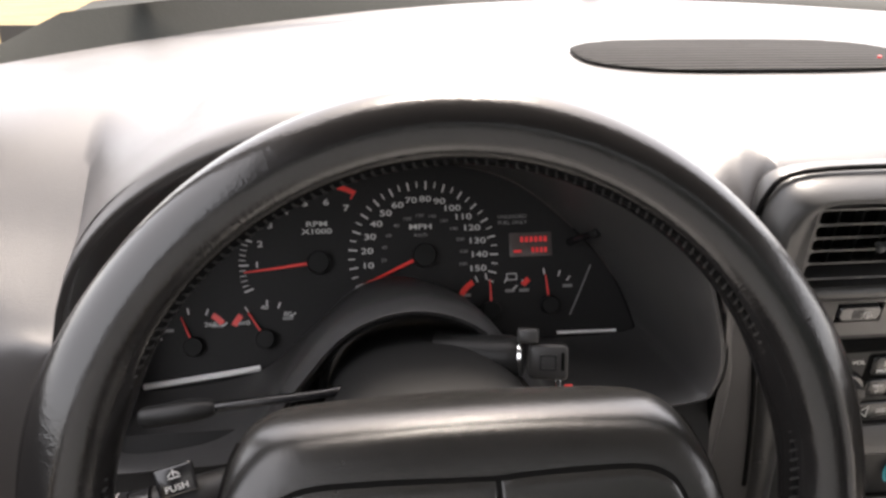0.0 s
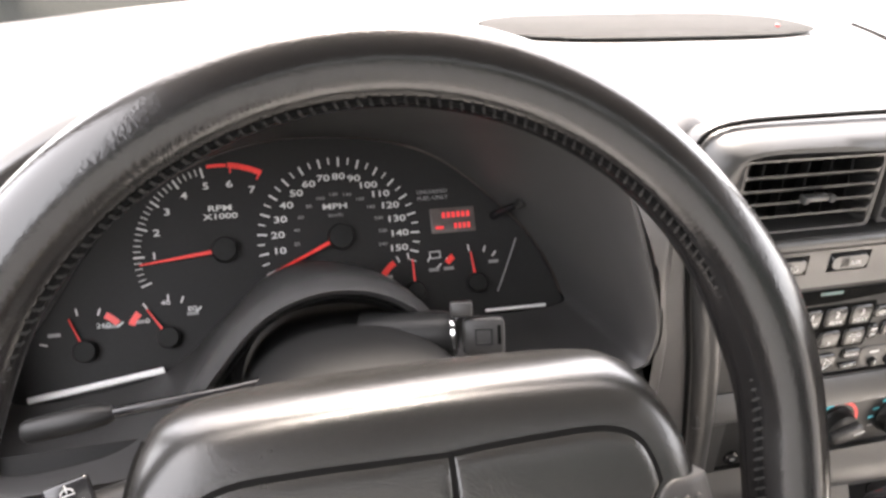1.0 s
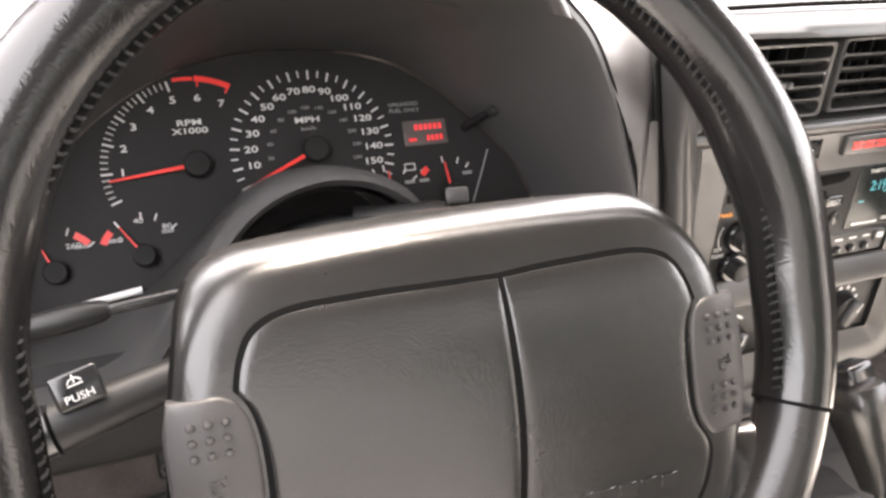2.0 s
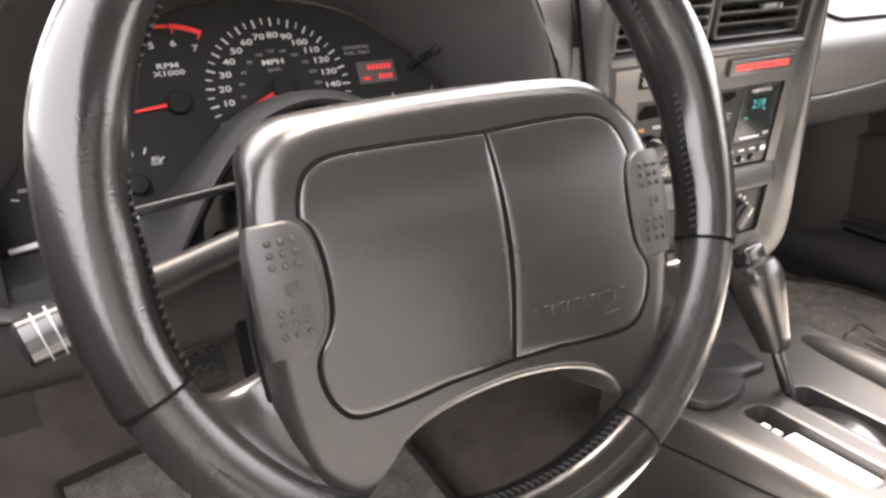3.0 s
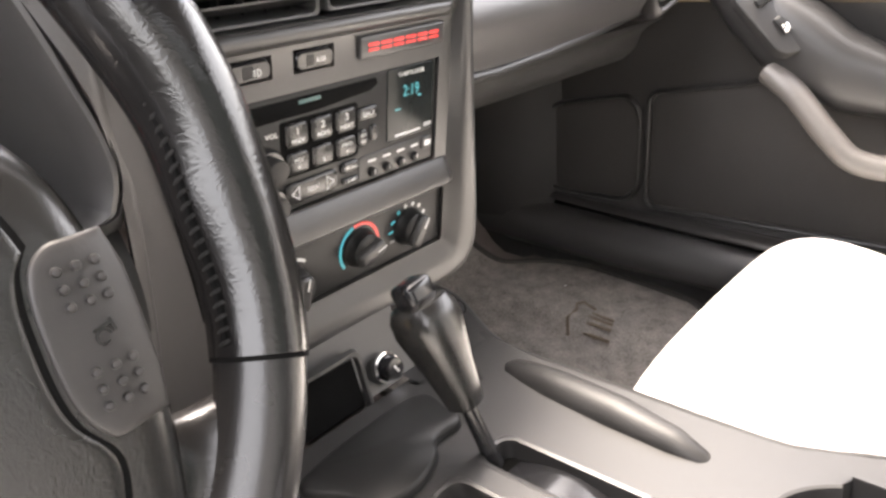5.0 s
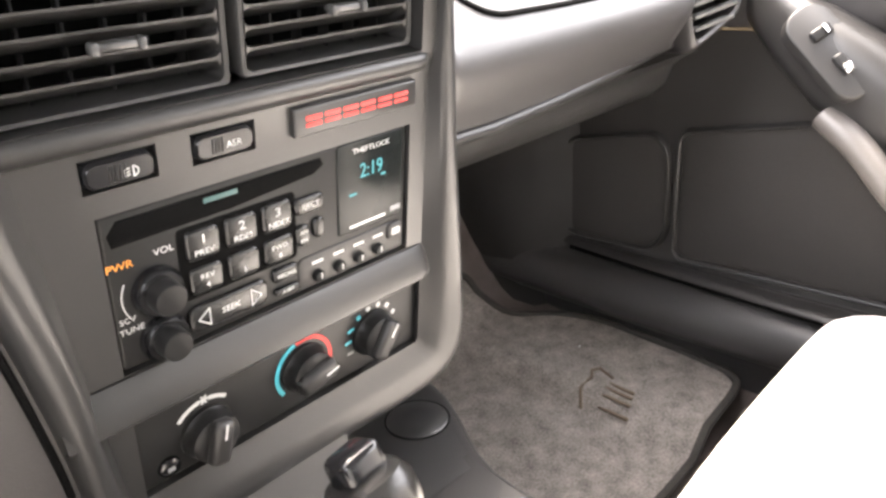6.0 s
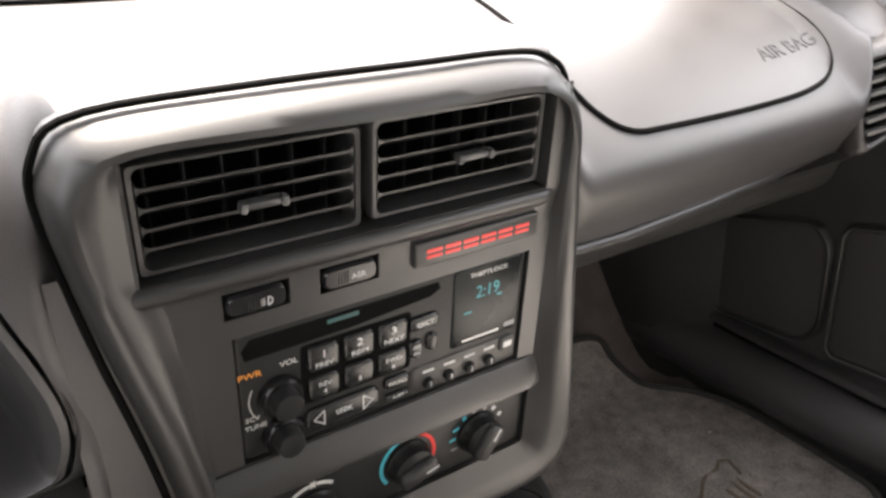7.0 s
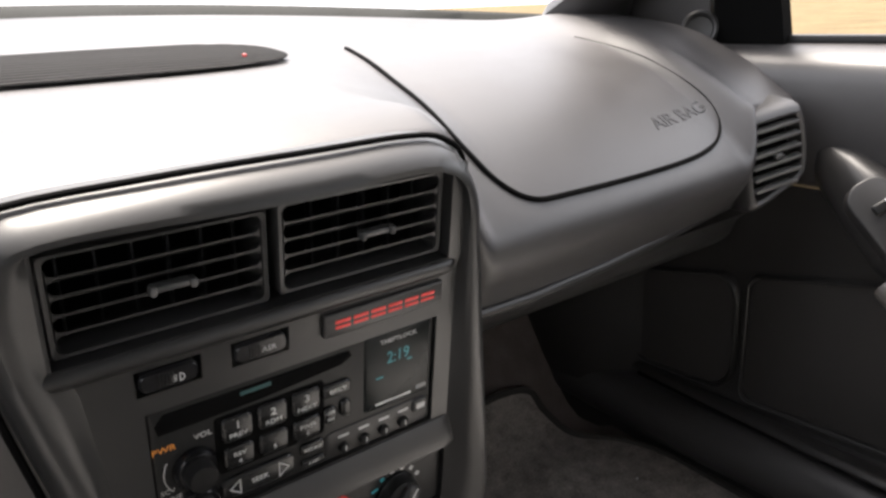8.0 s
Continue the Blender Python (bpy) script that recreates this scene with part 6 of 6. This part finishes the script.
mt, mz, mcx, mcy = build_mat("floor_mat", ((1.128, 0.456), (1.139, 0.50), (1.139, 0.60), (1.132, 0.675), (1.108, 0.735), (1.068, 0.782), (1.052, 0.84), (1.030, 0.875), (0.86, 0.878), (0.70, 0.86), (0.685, 0.64), (0.69, 0.46), (0.72, 0.437), (0.90, 0.432), (1.085, 0.438)), "grey-brown carpet floor mat with dark bound edge and woven mark")
for k in range(4):
    part("woven_mark", block(0.006, 0.058, 0.003, 0.0012, 1), logo_thread, mt, "brown woven mark", m=Matrix.Translation((0.968 + 0.0125 * k - mcx, 0.552 + 0.004 * k - mcy, mz(0.968 + 0.0125 * k, 0.552) + 0.001)) @ pose(0, 0, 0, 0, 0, -4))
part("woven_outline", tube([(a - mcx, b - mcy, mz(a, b) + 0.001) for a, b in ((0.957, 0.588), (0.974, 0.600), (0.997, 0.597), (1.012, 0.606), (1.024, 0.600), (1.017, 0.575))], 0.0022, 6), logo_thread, mt, "brown woven outline")
part("lint", block(0.004, 0.003, 0.002, 0.0008, 1), white_print, mt, "white speck of lint", m=Matrix.Translation((1.050 - mcx, 0.651 - mcy, mz(1.050, 0.651) + 0.001)))
build_mat("floor_mat", ((0.20, 0.38), (0.22, 0.42), (0.22, 0.80), (0.20, 0.86), (-0.14, 0.86), (-0.18, 0.80), (-0.18, 0.42), (-0.15, 0.37)), "grey-brown carpet floor mat under the pedals")


# ---------- seats ----------
def build_seat(name, cx, front, top, label):
    s = thing(name, pose(cx, front - 0.25, 0.25), label, "car seat", "front seats")
    # cushion: rounded and dished, higher at the sides
    rings = []
    L, Wd = 0.50, 0.25
    for j in range(26):
        f = j / 25
        y = 0.25 - L * f
        ease = math.sqrt(max(0.0, 1 - max(0, 1 - f / 0.24) ** 2.2))
        hw = Wd * (0.86 + 0.14 * ease)
        ring = []
        for i in range(36):
            q = 2 * math.pi * i / 36
            c, sn = math.cos(q), math.sin(q)
            x = hw * math.copysign(abs(c) ** 0.75, c)
            zt = top - 0.25 - 0.10 * f
            zz = (zt - 0.10) + (0.10 if sn > 0 else 0.14) * ease * math.copysign(abs(sn) ** 0.6, sn)
            ring.append((x, y, zz))
        rings.append(ring)
    part("cushion", loft(rings, caps=(True, True)), seat_white, s, "white padded cushion")
    back = []
    for j in range(18):
        f = j / 17
        ring = []
        for i in range(32):
            q = 2 * math.pi * i / 32
            c, sn = math.cos(q), math.sin(q)
            ring.append((0.24 * (1 - 0.35 * max(0, f - 0.7) / 0.3) * math.copysign(abs(c) ** 0.6, c), -0.27 - 0.22 * f + 0.07 * math.copysign(abs(sn) ** 0.6, sn), top - 0.36 + 0.62 * f))
        back.append(ring)
    part("backrest", loft(back, caps=(True, True)), seat_grey, s, "pale grey cloth backrest")
    part("base", block(0.40, 0.42, 0.16, 0.02, 2, m=at(0, 0.0, top - 0.25 - 0.30)), dark_plastic, s)


build_seat("passenger_seat", 0.860, 0.345, 0.500, "passenger seat with a white cover on its cushion")
build_seat("driver_seat", 0.050, 0.320, 0.530, "driver seat with a white cover on its cushion")


# ---------- pedals ----------
def build_pedal():
    p = thing("brake_pedal", axes((-0.045, 0.60, 0.552), (1, 0, 0), (0, 0.35, 0.94)), "black rubber brake pedal with honeycomb relief and worn letters", "pedal")
    part("pad", plate(0.070, 0.058, 0.010, 0.006, 0.002, z=-0.010), dark_plastic, p)
    for r in range(3):
        for c in range(6):
            x, y = -0.028 + 0.0108 * c + (0.0054 if r % 2 else 0), -0.020 + 0.0095 * r + (0.012 if r == 2 else 0)
            if abs(x) < 0.031:
                part("honeycomb", loft([circle(0.0052, 6, 0), circle(0.0052, 6, 0.0018), circle(0.0040, 6, 0.0018), circle(0.0040, 6, 0)]), trim_plastic, p, m=at(x, y, 0))
    part("print", lettering("LOCK", 0.014, 1.1), trim_plastic, p, m=at(0.002, 0.006, 0.0005))
    part("arm", tube([(0, 0.0, -0.012), (0.01, 0.10, -0.03), (0.01, 0.22, -0.02)], 0.008, 8), dark_plastic, p)


build_pedal()


# ---------- speaker grille on the dashboard ----------
def build_grille():
    g = thing("dash_grille", pose(0.428, 0.782, top_z(0.782) + 0.001, math.degrees(math.atan(0.106))), "long oval black slatted grille set in the dashboard top", "grille")
    ring = lambda k, z: [(0.186 * k * math.copysign(abs(math.cos(q)) ** 0.62, math.cos(q)), 0.080 * k * math.copysign(abs(math.sin(q)) ** 0.75, math.sin(q)) + 0.0, z) for q in (2 * math.pi * i / 64 for i in range(64))]
    # black sheet level with the slats: the gaps' shade put into colour
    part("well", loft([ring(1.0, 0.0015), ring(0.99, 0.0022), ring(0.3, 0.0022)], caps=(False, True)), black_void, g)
    half = lambda y: 0.183 * max(0.0, 1 - (min(abs(y), 0.0795) / 0.080) ** (2 / 0.75)) ** 0.31
    for k in range(12):
        y, hw = -0.0705 + 0.141 * k / 11, 0.0033
        ends = [half(y - hw + 2 * hw * i / 4) for i in range(5)]
        line = [(-e, y - hw + 2 * hw * i / 4) for i, e in enumerate(ends)] + [(ends[4 - i], y + hw - 2 * hw * i / 4) for i in range(5)]
        part("slat", outline_prism(line, 0.0016, 0.00245, 0.0001), grille_black, g)
    part("indicator_lamp", turned([(0.0022, 0), (0.0022, 0.002), (0.0012, 0.0026)], 12), red_lamp, g, "small red lamp", m=at(0.137, -0.030, 0.0024))


build_grille()


# ---------- vent in the dashboard's end ----------
def build_side_vent(x, y, z, turn, roll, name):
    m = axes((x, y, z), (math.cos(radians(turn)), math.sin(radians(turn)), 0), (0, 0.0, 1.0)) @ at(0, 0, 0, roll)
    v = thing(name, m, "dark slatted end vent in a rounded frame let into the dashboard", "air vent")
    s = 1 if x > 0 else -1
    pts = [(-0.0300, 0.0400), (-0.0240, 0.0440), (0.0, 0.0445), (0.0260, 0.0440), (0.0330, 0.0390), (0.0365, 0.0180), (0.0360, -0.0060), (0.0320, -0.0240), (0.0240, -0.0310), (0.0, -0.0400), (-0.0240, -0.0470), (-0.0310, -0.0440), (-0.0330, -0.0300), (-0.0330, 0.0), (-0.0325, 0.0260)]
    line = smooth_path([(s * a, b, 0) for a, b in pts], 72, True)

    def ring(k, n):
        return [(p.x * k, p.y * k, n) for p in line]
    part("frame", loft([ring(1.30, -0.050), ring(1.26, -0.018), ring(1.19, -0.006), ring(1.10, -0.0005), ring(1.02, 0.0008), ring(0.95, -0.0012), ring(0.93, -0.006), ring(0.92, -0.028)]), dash_vinyl, v)
    # flat black disc painted for the shade inside this vent
    part("duct_shade", loft([ring(0.95, -0.024), ring(0.2, -0.024)], caps=(False, True)), black_void, v)
    for k in range(6):
        h = -0.0330 + 0.0135 * k
        across = [p.x for p in line if abs(p.y - h) < 0.004] or [-0.02, 0.02]
        x0, x1 = max(-0.031, min(across)) * 0.95, min(0.035, max(across)) * 0.95
        part("slat", block(x1 - x0, 0.0040, 0.010, 0.0016, 2, m=at((x0 + x1) / 2, h, -0.003, rx=10)), vent_grey, v)
    part("tab", block(0.010, 0.006, 0.007, 0.002, 2, m=at(0.002, 0.0015, 0.001)), key_metal, v)


build_side_vent(1.060, 0.492, 0.788, -22, 11, "end_vent")
build_side_vent(-0.292, 0.468, 0.765, -8, -6, "end_vent")

# raised print on the airbag cover
def pad_z(x, y):
    pr = dash_profile(x, 240)
    zs = [a[2] + (b[2] - a[2]) * (y - a[1]) / (b[1] - a[1]) for a, b in zip(pr, pr[1:]) if a[1] != b[1] and (a[1] - y) * (b[1] - y) <= 0]
    return max(zs)


p0, p1 = pad_at_y(0.911, 0.545), pad_at_y(1.000, 0.552)
pu = pad_at_y(0.95, 0.570) - pad_at_y(0.95, 0.530)
ap = part("airbag_print", lettering("AIR BAG", 0.0235, 1.12), trim_plastic, None, "raised letters AIRBAG")
lay = axes((p0 + p1) / 2, p1 - p0, pu)
for v in ap.data.vertices:
    q = lay @ v.co
    v.co = Vector((q.x - MID, q.y - 0.6, pad_z(q.x, q.y) + (0.0008 if v.co.z > 0 else -0.001) - 0.7))
ap.parent = dashboard
